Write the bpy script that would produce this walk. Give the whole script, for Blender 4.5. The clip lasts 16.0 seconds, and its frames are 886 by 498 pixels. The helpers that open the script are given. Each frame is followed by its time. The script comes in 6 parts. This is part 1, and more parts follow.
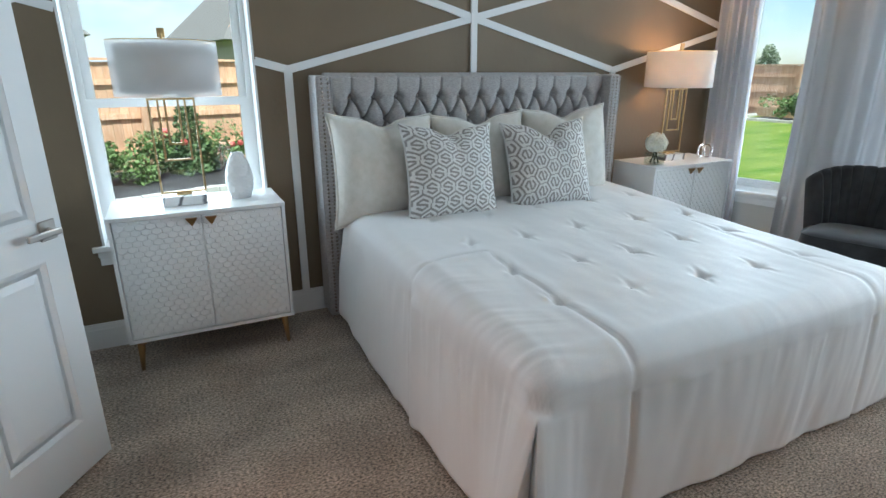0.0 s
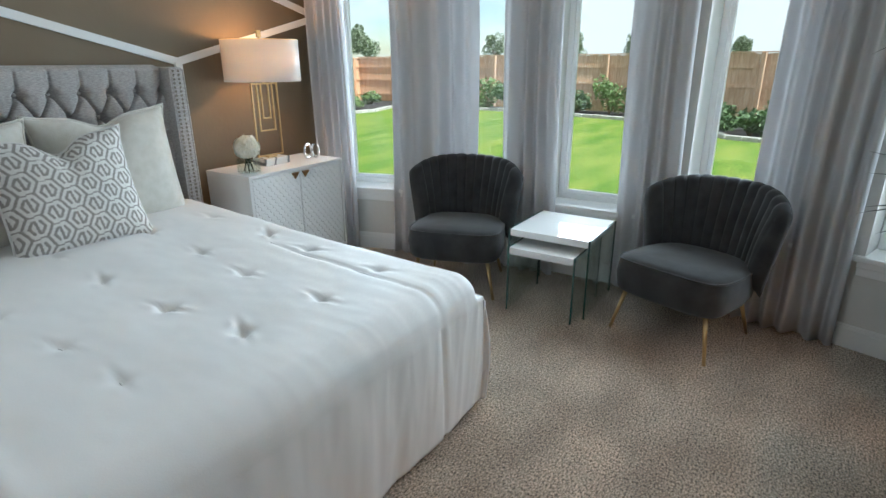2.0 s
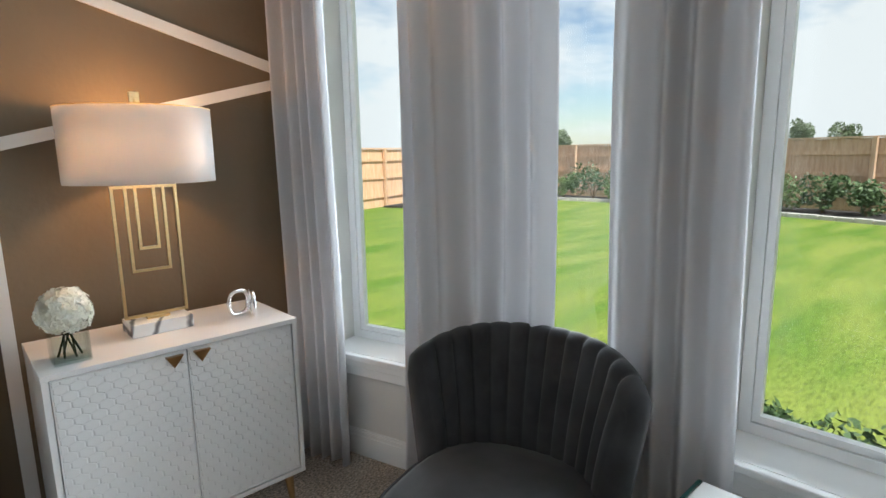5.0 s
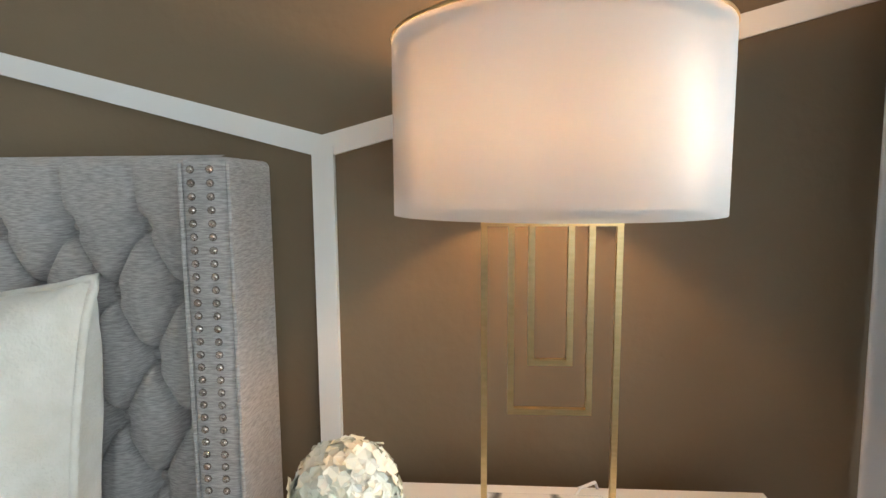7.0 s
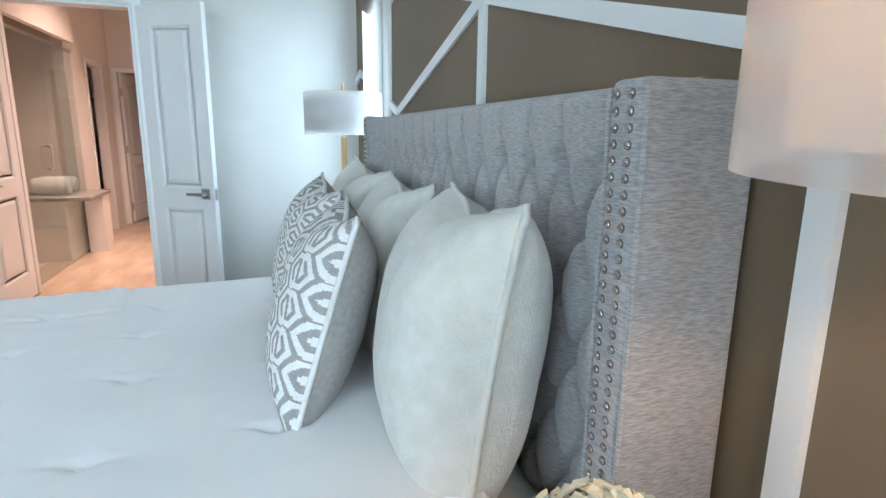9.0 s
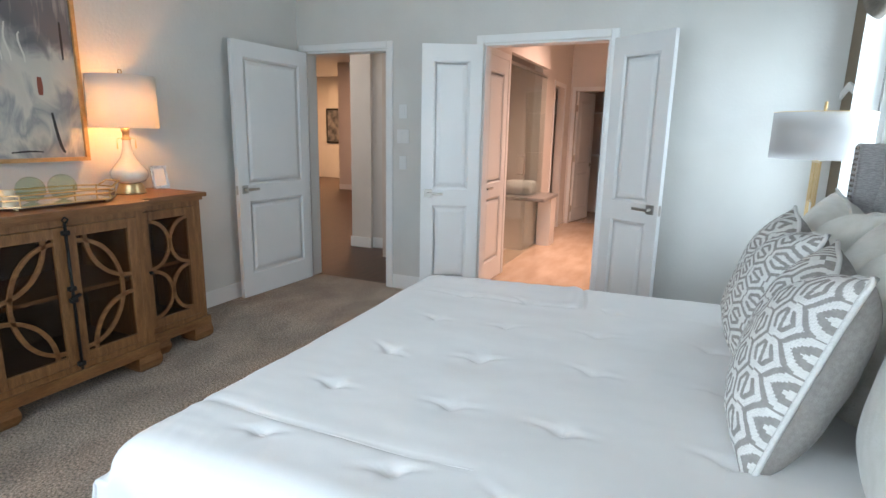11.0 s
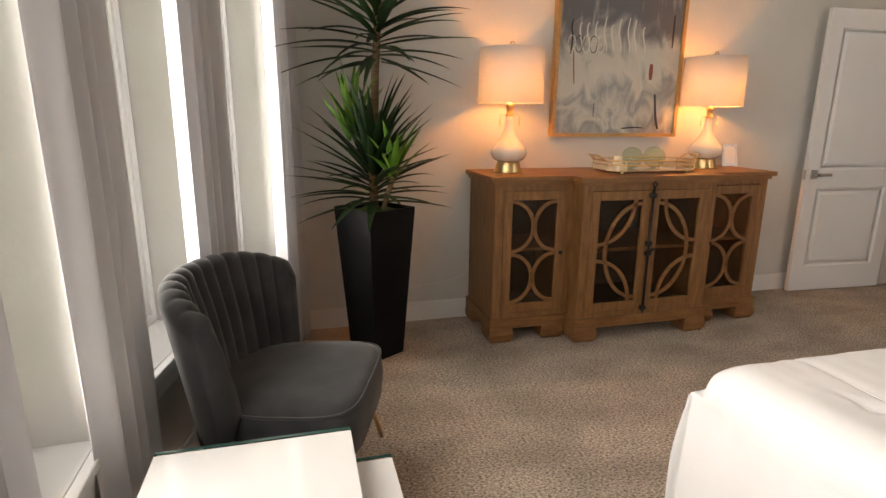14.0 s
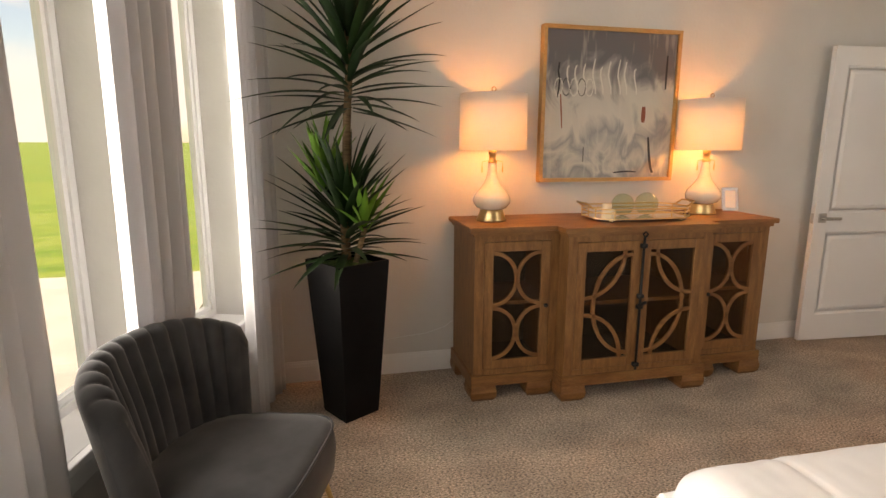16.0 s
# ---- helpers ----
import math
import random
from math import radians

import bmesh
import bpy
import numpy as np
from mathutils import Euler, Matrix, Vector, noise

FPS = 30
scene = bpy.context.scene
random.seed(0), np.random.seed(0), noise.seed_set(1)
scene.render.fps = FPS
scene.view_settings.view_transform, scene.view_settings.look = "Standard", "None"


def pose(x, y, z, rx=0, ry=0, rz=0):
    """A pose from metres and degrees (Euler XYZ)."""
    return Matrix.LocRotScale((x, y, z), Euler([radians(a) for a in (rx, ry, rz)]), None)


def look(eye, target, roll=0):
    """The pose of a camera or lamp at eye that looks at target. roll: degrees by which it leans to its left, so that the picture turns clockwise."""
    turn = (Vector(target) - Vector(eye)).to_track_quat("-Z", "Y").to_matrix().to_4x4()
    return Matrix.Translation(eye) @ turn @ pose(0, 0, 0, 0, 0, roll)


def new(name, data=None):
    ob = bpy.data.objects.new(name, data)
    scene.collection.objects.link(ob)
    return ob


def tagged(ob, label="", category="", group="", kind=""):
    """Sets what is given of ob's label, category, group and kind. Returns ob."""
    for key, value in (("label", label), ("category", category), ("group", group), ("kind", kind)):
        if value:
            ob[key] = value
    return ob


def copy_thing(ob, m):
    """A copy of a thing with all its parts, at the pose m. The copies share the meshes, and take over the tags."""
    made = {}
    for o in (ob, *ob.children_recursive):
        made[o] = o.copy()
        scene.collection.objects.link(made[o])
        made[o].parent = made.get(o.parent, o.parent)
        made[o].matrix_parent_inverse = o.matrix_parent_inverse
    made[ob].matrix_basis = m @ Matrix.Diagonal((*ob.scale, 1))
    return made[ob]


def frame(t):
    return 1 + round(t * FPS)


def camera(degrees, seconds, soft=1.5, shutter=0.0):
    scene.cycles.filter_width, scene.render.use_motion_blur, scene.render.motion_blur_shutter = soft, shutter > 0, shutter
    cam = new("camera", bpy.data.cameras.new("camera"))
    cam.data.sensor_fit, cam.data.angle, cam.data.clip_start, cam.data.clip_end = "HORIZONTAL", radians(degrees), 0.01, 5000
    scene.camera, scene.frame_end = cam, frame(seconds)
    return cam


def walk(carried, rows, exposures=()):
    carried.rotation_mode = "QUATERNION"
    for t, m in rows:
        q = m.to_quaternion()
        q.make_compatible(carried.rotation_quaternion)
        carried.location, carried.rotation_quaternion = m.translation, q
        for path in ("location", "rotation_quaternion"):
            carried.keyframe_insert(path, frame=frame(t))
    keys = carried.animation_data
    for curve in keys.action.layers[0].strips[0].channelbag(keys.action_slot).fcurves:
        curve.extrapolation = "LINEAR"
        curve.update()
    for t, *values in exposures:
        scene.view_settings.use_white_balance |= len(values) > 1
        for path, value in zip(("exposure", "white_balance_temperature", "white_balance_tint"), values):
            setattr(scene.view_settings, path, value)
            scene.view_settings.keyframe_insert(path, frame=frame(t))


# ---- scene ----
cam = camera(78.3, 16.0)
PATH = [
    (0, (0.111, 0.114, 1.383), (0.952, 1.819, 0.762), 0.0),
    (0.5, (0.261, 0.131, 1.377), (1.177, 1.788, 0.734), -0.2),
    (1, (0.477, 0.2, 1.388), (1.62, 1.705, 0.733), -0.2),
    (1.5, (0.7, 0.207, 1.383), (2.101, 1.475, 0.726), -0.4),
    (2, (1.026, 0.158, 1.38), (2.614, 1.185, 0.731), -0.3),
    (2.5, (1.272, 0.138, 1.39), (2.964, 0.998, 0.76), -0.2),
    (3, (1.601, 0.222, 1.402), (3.343, 1.016, 0.823), -0.2),
    (3.2, (1.724, 0.276, 1.425), (3.479, 1.059, 0.871), -0.1),
    (5.3, (2.976, 1.12, 1.329), (4.122, 2.734, 1.044), -1.3),
    (5.5, (3.044, 1.241, 1.32), (4.039, 2.957, 1.064), -1.4),
    (6, (3.131, 1.605, 1.34), (3.735, 3.489, 1.045), -0.3),
    (6.5, (3.152, 1.916, 1.347), (3.404, 3.879, 1.06), -0.4),
    (7, (3.25, 2.177, 1.314), (3.114, 4.159, 1.088), -0.4),
    (7.5, (3.276, 2.348, 1.328), (2.641, 4.222, 1.035), -0.7),
    (8, (3.293, 2.485, 1.317), (2.106, 4.055, 0.961), 0.3),
    (8.5, (3.346, 2.564, 1.303), (1.728, 3.674, 0.916), 0.7),
    (9, (3.428, 2.569, 1.293), (1.565, 3.164, 0.876), 0.7),
    (9.5, (3.467, 2.518, 1.315), (1.521, 2.7, 0.889), 0.9),
    (9.7, (3.484, 2.491, 1.322), (1.53, 2.533, 0.9), 1.0),
    (11.8, (3.623, 2.381, 1.387), (2.114, 1.138, 0.965), 0.9),
    (12, (3.652, 2.373, 1.385), (2.231, 1.03, 0.964), 0.8),
    (12.5, (3.73, 2.348, 1.352), (2.556, 0.78, 0.947), 0.5),
    (13, (3.808, 2.336, 1.341), (2.895, 0.603, 0.934), 0.6),
    (13.5, (3.863, 2.332, 1.313), (3.186, 0.499, 0.887), 0.5),
    (14, (3.895, 2.344, 1.284), (3.39, 0.468, 0.812), 0.5),
    (14.5, (3.885, 2.376, 1.27), (3.479, 0.489, 0.743), 0.4),
    (15, (3.85, 2.397, 1.312), (3.484, 0.507, 0.768), 0.3),
    (15.5, (3.761, 2.382, 1.396), (3.393, 0.48, 0.898), 0.3),
    (16, (3.642, 2.235, 1.403), (3.199, 0.323, 1.018), 0.2),
]
EXPOSURES = ((0, 0.90, 5700, 2), (1, 0.90, 5800, 2), (3, 0.88, 6050, 2), (5.5, 0.68, 6450, 8), (6.7, 0.82, 6600, 6), (7.5, 1.12, 5950, 1), (8, 1.08, 5600, 0), (8.5, 1.10, 5450, 0), (9.5, 1.08, 5650, 2), (12, 0.93, 6000, 6), (12.5, 1.05, 6050, 6), (13.5, 0.98, 8600, 20), (14.5, 0.82, 8200, 18), (15.5, 0.84, 9000, 20), (16, 0.99, 9000, 21))
walk(cam, [(t, look(eye, target, roll)) for t, eye, target, roll in PATH], EXPOSURES)

# ---- light ----


def make_world():
    w = bpy.data.worlds.new("sky")
    scene.world = w
    w.use_nodes = True
    nt = w.node_tree
    nt.nodes.clear()
    out = nt.nodes.new("ShaderNodeOutputWorld")
    bg = nt.nodes.new("ShaderNodeBackground")
    sky = nt.nodes.new("ShaderNodeTexSky")
    sky.sky_type = "NISHITA"
    sky.sun_disc = False
    sky.sun_elevation = radians(60)
    sky.sun_rotation = radians(196)
    sky.air_density, sky.dust_density = 1.0, 0.6
    co = nt.nodes.new("ShaderNodeTexCoord")
    mp = nt.nodes.new("ShaderNodeMapping")
    mp.inputs["Scale"].default_value = (1.0, 1.0, 2.6)
    nz = nt.nodes.new("ShaderNodeTexNoise")
    nz.inputs["Scale"].default_value, nz.inputs["Detail"].default_value, nz.inputs["Roughness"].default_value = 3.4, 9, 0.55
    ramp = nt.nodes.new("ShaderNodeValToRGB")
    ramp.color_ramp.elements[0].position, ramp.color_ramp.elements[1].position = 0.36, 0.52
    mix = nt.nodes.new("ShaderNodeMixRGB")
    mix.inputs[2].default_value = (6.6, 6.75, 7.0, 1)
    nt.links.new(co.outputs["Generated"], mp.inputs["Vector"])
    nt.links.new(mp.outputs[0], nz.inputs["Vector"])
    nt.links.new(nz.outputs["Fac"], ramp.inputs[0])
    nt.links.new(ramp.outputs[0], mix.inputs[0])
    nt.links.new(sky.outputs[0], mix.inputs[1])
    nt.links.new(mix.outputs[0], bg.inputs[0])
    bg.inputs[1].default_value = 0.085
    nt.links.new(bg.outputs[0], out.inputs[0])


def lamp(name, kind, m, power, color, size=0.1, size_y=None):
    d = bpy.data.lights.new(name, kind)
    d.energy, d.color = power, color
    if kind == "AREA":
        d.shape, d.size, d.size_y = "RECTANGLE", size, size_y or size
    elif kind == "POINT":
        d.shadow_soft_size = size
    elif kind == "SUN":
        d.angle = size
    ob = new(name, d)
    ob.matrix_basis = m
    return ob


make_world()
lamp("sun", "SUN", look((-4, -14, 24), (0, 0, 0)), 5.0, (1.0, 0.95, 0.87), radians(0.5))
DAY = (0.82, 0.92, 1.0)
WINDOW_POWER = 9.6
NORTH_POWER = 10
BEDSIDE_POWER, DRESSER_POWER = 5.2, 6.2
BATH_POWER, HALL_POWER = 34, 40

# ---- materials ----


def material(name, color, rough=0.5, metal=0.0, color2=None, scale=8.0, detail=5, bump=0.0, bump_scale=60.0, fine=None, spec=0.5, sheen=0.0, stretch=(1, 1, 1), contrast=(0.35, 0.65), coat=0.0, relief=0.004):
    m = bpy.data.materials.new(name)
    m.use_nodes = True
    nt = m.node_tree
    b = nt.nodes["Principled BSDF"]
    b.inputs["Base Color"].default_value = (*color, 1)
    b.inputs["Roughness"].default_value = rough
    b.inputs["Metallic"].default_value = metal
    b.inputs["Specular IOR Level"].default_value = spec
    b.inputs["Sheen Weight"].default_value = sheen
    b.inputs["Coat Weight"].default_value = coat
    co = nt.nodes.new("ShaderNodeTexCoord")
    mp = nt.nodes.new("ShaderNodeMapping")
    mp.inputs["Scale"].default_value = stretch
    nt.links.new(co.outputs["Object"], mp.inputs["Vector"])
    if color2:
        n = nt.nodes.new("ShaderNodeTexNoise")
        n.inputs["Scale"].default_value, n.inputs["Detail"].default_value = scale, detail
        r = nt.nodes.new("ShaderNodeValToRGB")
        r.color_ramp.elements[0].position, r.color_ramp.elements[1].position = contrast
        r.color_ramp.elements[0].color, r.color_ramp.elements[1].color = (*color, 1), (*color2, 1)
        nt.links.new(mp.outputs[0], n.inputs["Vector"])
        nt.links.new(n.outputs["Fac"], r.inputs[0])
        last = r.outputs[0]
        if fine:
            n2 = nt.nodes.new("ShaderNodeTexNoise")
            n2.inputs["Scale"].default_value, n2.inputs["Detail"].default_value = fine[0], 3
            r2 = nt.nodes.new("ShaderNodeValToRGB")
            r2.color_ramp.elements[0].position, r2.color_ramp.elements[1].position = 0.32, 0.68
            lo, hi = fine[1], fine[2]
            r2.color_ramp.elements[0].color, r2.color_ramp.elements[1].color = (lo, lo, lo, 1), (hi, hi, hi, 1)
            mx = nt.nodes.new("ShaderNodeMixRGB")
            mx.blend_type = "MULTIPLY"
            mx.inputs[0].default_value = 1
            nt.links.new(mp.outputs[0], n2.inputs["Vector"])
            nt.links.new(n2.outputs["Fac"], r2.inputs[0])
            nt.links.new(last, mx.inputs[1])
            nt.links.new(r2.outputs[0], mx.inputs[2])
            last = mx.outputs[0]
        nt.links.new(last, b.inputs["Base Color"])
    if bump:
        n = nt.nodes.new("ShaderNodeTexNoise")
        n.inputs["Scale"].default_value, n.inputs["Detail"].default_value = bump_scale, 4
        bp = nt.nodes.new("ShaderNodeBump")
        bp.inputs["Strength"].default_value, bp.inputs["Distance"].default_value = min(1, bump), relief
        nt.links.new(mp.outputs[0], n.inputs["Vector"])
        nt.links.new(n.outputs["Fac"], bp.inputs["Height"])
        nt.links.new(bp.outputs[0], b.inputs["Normal"])
    return m


def glass_material(name, tint=(1, 1, 1), reflect=1.0):
    m = bpy.data.materials.new(name)
    m.use_nodes = True
    nt = m.node_tree
    nt.nodes.clear()
    out = nt.nodes.new("ShaderNodeOutputMaterial")
    tr = nt.nodes.new("ShaderNodeBsdfTransparent")
    tr.inputs[0].default_value = (*tint, 1)
    gl = nt.nodes.new("ShaderNodeBsdfGlossy")
    gl.inputs["Roughness"].default_value = 0.02
    fr = nt.nodes.new("ShaderNodeLayerWeight")
    fr.inputs[0].default_value = 0.5
    pw = nt.nodes.new("ShaderNodeMath")
    pw.operation = "POWER"
    pw.inputs[1].default_value = 4.0
    mul = nt.nodes.new("ShaderNodeMath")
    mul.operation = "MULTIPLY_ADD"
    mul.inputs[1].default_value = 0.75 * reflect
    mul.inputs[2].default_value = 0.03 * reflect
    mix = nt.nodes.new("ShaderNodeMixShader")
    nt.links.new(fr.outputs["Facing"], pw.inputs[0])
    nt.links.new(pw.outputs[0], mul.inputs[0])
    nt.links.new(mul.outputs[0], mix.inputs[0])
    nt.links.new(tr.outputs[0], mix.inputs[1])
    nt.links.new(gl.outputs[0], mix.inputs[2])
    nt.links.new(mix.outputs[0], out.inputs[0])
    return m


def cloth_shade(name, color, through_share):
    m = bpy.data.materials.new(name)
    m.use_nodes = True
    nt = m.node_tree
    b = nt.nodes["Principled BSDF"]
    b.inputs["Base Color"].default_value = (*color, 1)
    b.inputs["Roughness"].default_value = 0.75
    tl = nt.nodes.new("ShaderNodeBsdfTranslucent")
    tl.inputs[0].default_value = (*color, 1)
    mix = nt.nodes.new("ShaderNodeMixShader")
    mix.inputs[0].default_value = through_share
    wv = nt.nodes.new("ShaderNodeTexNoise")
    wv.inputs["Scale"].default_value = 260
    bp = nt.nodes.new("ShaderNodeBump")
    bp.inputs["Strength"].default_value, bp.inputs["Distance"].default_value = 0.25, 0.002
    nt.links.new(wv.outputs["Fac"], bp.inputs["Height"])
    nt.links.new(bp.outputs[0], b.inputs["Normal"])
    nt.links.new(b.outputs[0], mix.inputs[1])
    nt.links.new(tl.outputs[0], mix.inputs[2])
    nt.links.new(mix.outputs[0], nt.nodes["Material Output"].inputs[0])
    return m


def sheer_material(name, color, clear):
    m = cloth_shade(name, color, 0.5)
    nt = m.node_tree
    out = nt.nodes["Material Output"]
    src = out.inputs[0].links[0].from_socket
    tr = nt.nodes.new("ShaderNodeBsdfTransparent")
    gl = nt.nodes.new("ShaderNodeBsdfGlossy")
    gl.inputs["Roughness"].default_value = 0.35
    m1 = nt.nodes.new("ShaderNodeMixShader")
    m1.inputs[0].default_value = clear
    m2 = nt.nodes.new("ShaderNodeMixShader")
    m2.inputs[0].default_value = 0.025
    nt.links.new(src, m1.inputs[1])
    nt.links.new(tr.outputs[0], m1.inputs[2])
    nt.links.new(m1.outputs[0], m2.inputs[1])
    nt.links.new(gl.outputs[0], m2.inputs[2])
    nt.links.new(m2.outputs[0], out.inputs[0])
    return m


def marble_material(name):
    m = material(name, (0.82, 0.82, 0.81), 0.2)
    nt = m.node_tree
    b = nt.nodes["Principled BSDF"]
    wv = nt.nodes.new("ShaderNodeTexWave")
    wv.inputs["Scale"].default_value, wv.inputs["Distortion"].default_value, wv.inputs["Detail"].default_value = 3.0, 9, 4
    r = nt.nodes.new("ShaderNodeValToRGB")
    r.color_ramp.elements[0].position, r.color_ramp.elements[1].position = 0.0, 0.12
    r.color_ramp.elements[0].color, r.color_ramp.elements[1].color = (0.18, 0.18, 0.19, 1), (0.84, 0.84, 0.83, 1)
    co = nt.nodes.new("ShaderNodeTexCoord")
    nt.links.new(co.outputs["Object"], wv.inputs["Vector"])
    nt.links.new(wv.outputs["Fac"], r.inputs[0])
    nt.links.new(r.outputs[0], b.inputs["Base Color"])
    return m


def tuned(base, seed_amount):
    """Random tint per object on top of a material's colour."""
    nt = base.node_tree
    b = nt.nodes["Principled BSDF"]
    link = b.inputs["Base Color"].links[0] if b.inputs["Base Color"].links else None
    info = nt.nodes.new("ShaderNodeObjectInfo")
    mr = nt.nodes.new("ShaderNodeMapRange")
    mr.inputs["To Min"].default_value, mr.inputs["To Max"].default_value = 1 - seed_amount, 1 + seed_amount
    mx = nt.nodes.new("ShaderNodeMixRGB")
    mx.blend_type = "MULTIPLY"
    mx.inputs[0].default_value = 1
    if link:
        nt.links.new(link.from_socket, mx.inputs[1])
    else:
        mx.inputs[1].default_value = b.inputs["Base Color"].default_value
    nt.links.new(info.outputs["Random"], mr.inputs["Value"])
    nt.links.new(mr.outputs[0], mx.inputs[2])
    nt.links.new(mx.outputs[0], b.inputs["Base Color"])
    return base


M_WALL = material("greige_wall_paint", (0.62, 0.61, 0.585), 0.75, color2=(0.66, 0.65, 0.625), scale=2.5, bump=0.35, bump_scale=45)
M_BROWN = material("taupe_brown_paint", (0.172, 0.127, 0.079), 0.6, color2=(0.194, 0.145, 0.092), scale=2.0, bump=0.3, bump_scale=40)
M_TRIM = material("white_trim_paint", (0.78, 0.785, 0.78), 0.38, color2=(0.82, 0.82, 0.815), scale=3.0)
M_CEIL = material("white_ceiling_paint", (0.78, 0.78, 0.77), 0.85, color2=(0.81, 0.81, 0.80), scale=2, bump=0.4, bump_scale=30)
M_DOOR = material("white_door_paint", (0.78, 0.79, 0.79), 0.35, color2=(0.82, 0.825, 0.825), scale=2.0, bump=0.05, bump_scale=120)
M_CARPET = material("taupe_carpet", (0.38, 0.302, 0.236), 0.95, color2=(0.57, 0.465, 0.368), scale=2.6, detail=9, stretch=(1, 1.6, 1), fine=(84, 0.2, 1.4), bump=1.0, bump_scale=105, spec=0.1, sheen=0.2, relief=0.012)
M_DUVET = material("white_duvet_sateen", (0.77, 0.76, 0.755), 0.5, color2=(0.80, 0.79, 0.785), scale=3, bump=0.08, bump_scale=220, sheen=0.25, spec=0.3)
M_LINEN = material("grey_linen_upholstery", (0.325, 0.31, 0.305), 0.9, color2=(0.55, 0.53, 0.525), scale=60, stretch=(1, 1, 9), bump=0.5, bump_scale=110, sheen=0.25, spec=0.2)
M_NAIL = material("antique_nickel", (0.42, 0.37, 0.34), 0.22, 1.0)
M_CREAM = material("cream_plush_fabric", (0.68, 0.66, 0.60), 0.95, color2=(0.75, 0.73, 0.68), scale=25, bump=0.6, bump_scale=170, sheen=0.4, spec=0.1)
M_PATW = material("white_cut_pile", (0.72, 0.71, 0.69), 0.95, color2=(0.78, 0.77, 0.75), scale=80, bump=0.7, bump_scale=260, spec=0.1)
M_PATG = material("grey_cushion_ground", (0.30, 0.28, 0.265), 0.9, color2=(0.36, 0.34, 0.325), scale=80, bump=0.3, bump_scale=260, spec=0.1)
M_WHITE = material("white_lacquer", (0.78, 0.78, 0.775), 0.3, color2=(0.81, 0.81, 0.805), scale=2, spec=0.5)
M_GLOSS = material("glossy_white_lacquer", (0.84, 0.84, 0.83), 0.07, color2=(0.86, 0.86, 0.85), scale=2, coat=0.5)
M_GOLD = material("brushed_brass", (0.62, 0.45, 0.22), 0.3, 1.0, color2=(0.70, 0.52, 0.27), scale=30, stretch=(1, 1, 6))
M_BRONZE = material("dark_brass", (0.34, 0.20, 0.09), 0.35, 0.95, color2=(0.44, 0.27, 0.12), scale=12)
M_NICKEL = material("satin_nickel", (0.52, 0.50, 0.47), 0.28, 1.0)
M_SILVER = material("polished_silver", (0.85, 0.85, 0.86), 0.1, 1.0, bump=0.2, bump_scale=40)
M_IRON = material("black_iron", (0.02, 0.02, 0.02), 0.5, 0.6, bump=0.3, bump_scale=70)
M_MARBLE = marble_material("white_marble_grey_veins")
M_CURTAIN = cloth_shade("grey_curtain_cloth", (0.67, 0.665, 0.68), 0.22)
M_VELVET = material("charcoal_velvet", (0.026, 0.027, 0.029), 0.85, color2=(0.046, 0.046, 0.049), scale=9, sheen=0.22, spec=0.2, bump=0.12, bump_scale=200)
M_POT = material("matt_black_planter", (0.004, 0.004, 0.0045), 0.5, color2=(0.008, 0.008, 0.009), scale=5, bump=0.05, spec=0.1)
M_LEAF = material("dark_blade_leaf", (0.006, 0.019, 0.006), 0.5, color2=(0.016, 0.046, 0.012), scale=6, spec=0.25)
M_LEAFY = material("fresh_blade_leaf", (0.06, 0.17, 0.018), 0.5, color2=(0.12, 0.27, 0.03), scale=6, spec=0.3)
M_BARK = material("tan_cane_bark", (0.11, 0.07, 0.035), 0.85, color2=(0.22, 0.15, 0.08), scale=20, stretch=(1, 1, 5), bump=0.8, bump_scale=60)
M_MOSS = material("green_moss", (0.03, 0.06, 0.015), 0.95, color2=(0.08, 0.12, 0.03), scale=40, bump=1, bump_scale=80)
M_PINE = material("honey_pine_wood", (0.165, 0.064, 0.019), 0.5, color2=(0.27, 0.132, 0.046), scale=5, detail=8, stretch=(1.2, 5, 9), fine=(40, 0.82, 1.12), bump=0.15, bump_scale=60, contrast=(0.3, 0.7))
M_PINEV = material("honey_pine_upright_grain", (0.155, 0.064, 0.020), 0.5, color2=(0.27, 0.132, 0.046), scale=5, detail=8, stretch=(9, 9, 1.2), fine=(40, 0.82, 1.12), bump=0.15, bump_scale=60, contrast=(0.3, 0.7))
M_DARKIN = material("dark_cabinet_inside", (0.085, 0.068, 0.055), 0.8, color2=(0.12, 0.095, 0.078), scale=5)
M_SHADE = cloth_shade("white_lamp_shade", (0.83, 0.81, 0.78), 0.45)
# the white shade again, its colour greyed for backlight, for the unlit lamp
M_SHADE_GREYED = cloth_shade("white_shade_greyed_by_backlight", (0.74, 0.70, 0.66), 0.22)
M_SHEER = sheer_material("sheer_outer_shade", (0.86, 0.86, 0.87), 0.6)
M_PEARL = material("pearl_glazed_ceramic", (0.72, 0.64, 0.52), 0.12, color2=(0.80, 0.74, 0.64), scale=9, coat=0.6)
M_PORC = material("white_matt_ceramic", (0.76, 0.76, 0.76), 0.45, color2=(0.79, 0.79, 0.79), scale=5)
M_PETAL = material("ivory_petals", (0.74, 0.73, 0.60), 0.7, color2=(0.80, 0.80, 0.72), scale=30)
M_GLASS = glass_material("window_glass", (0.97, 0.99, 0.98), 0.6)
M_CLEAR = glass_material("clear_glass", (0.93, 0.97, 0.96), 0.9)
M_GREENG = glass_material("pale_green_glass", (0.80, 0.90, 0.82), 1.0)
M_EDGE = material("green_glass_edge", (0.02, 0.07, 0.06), 0.15, spec=0.7)
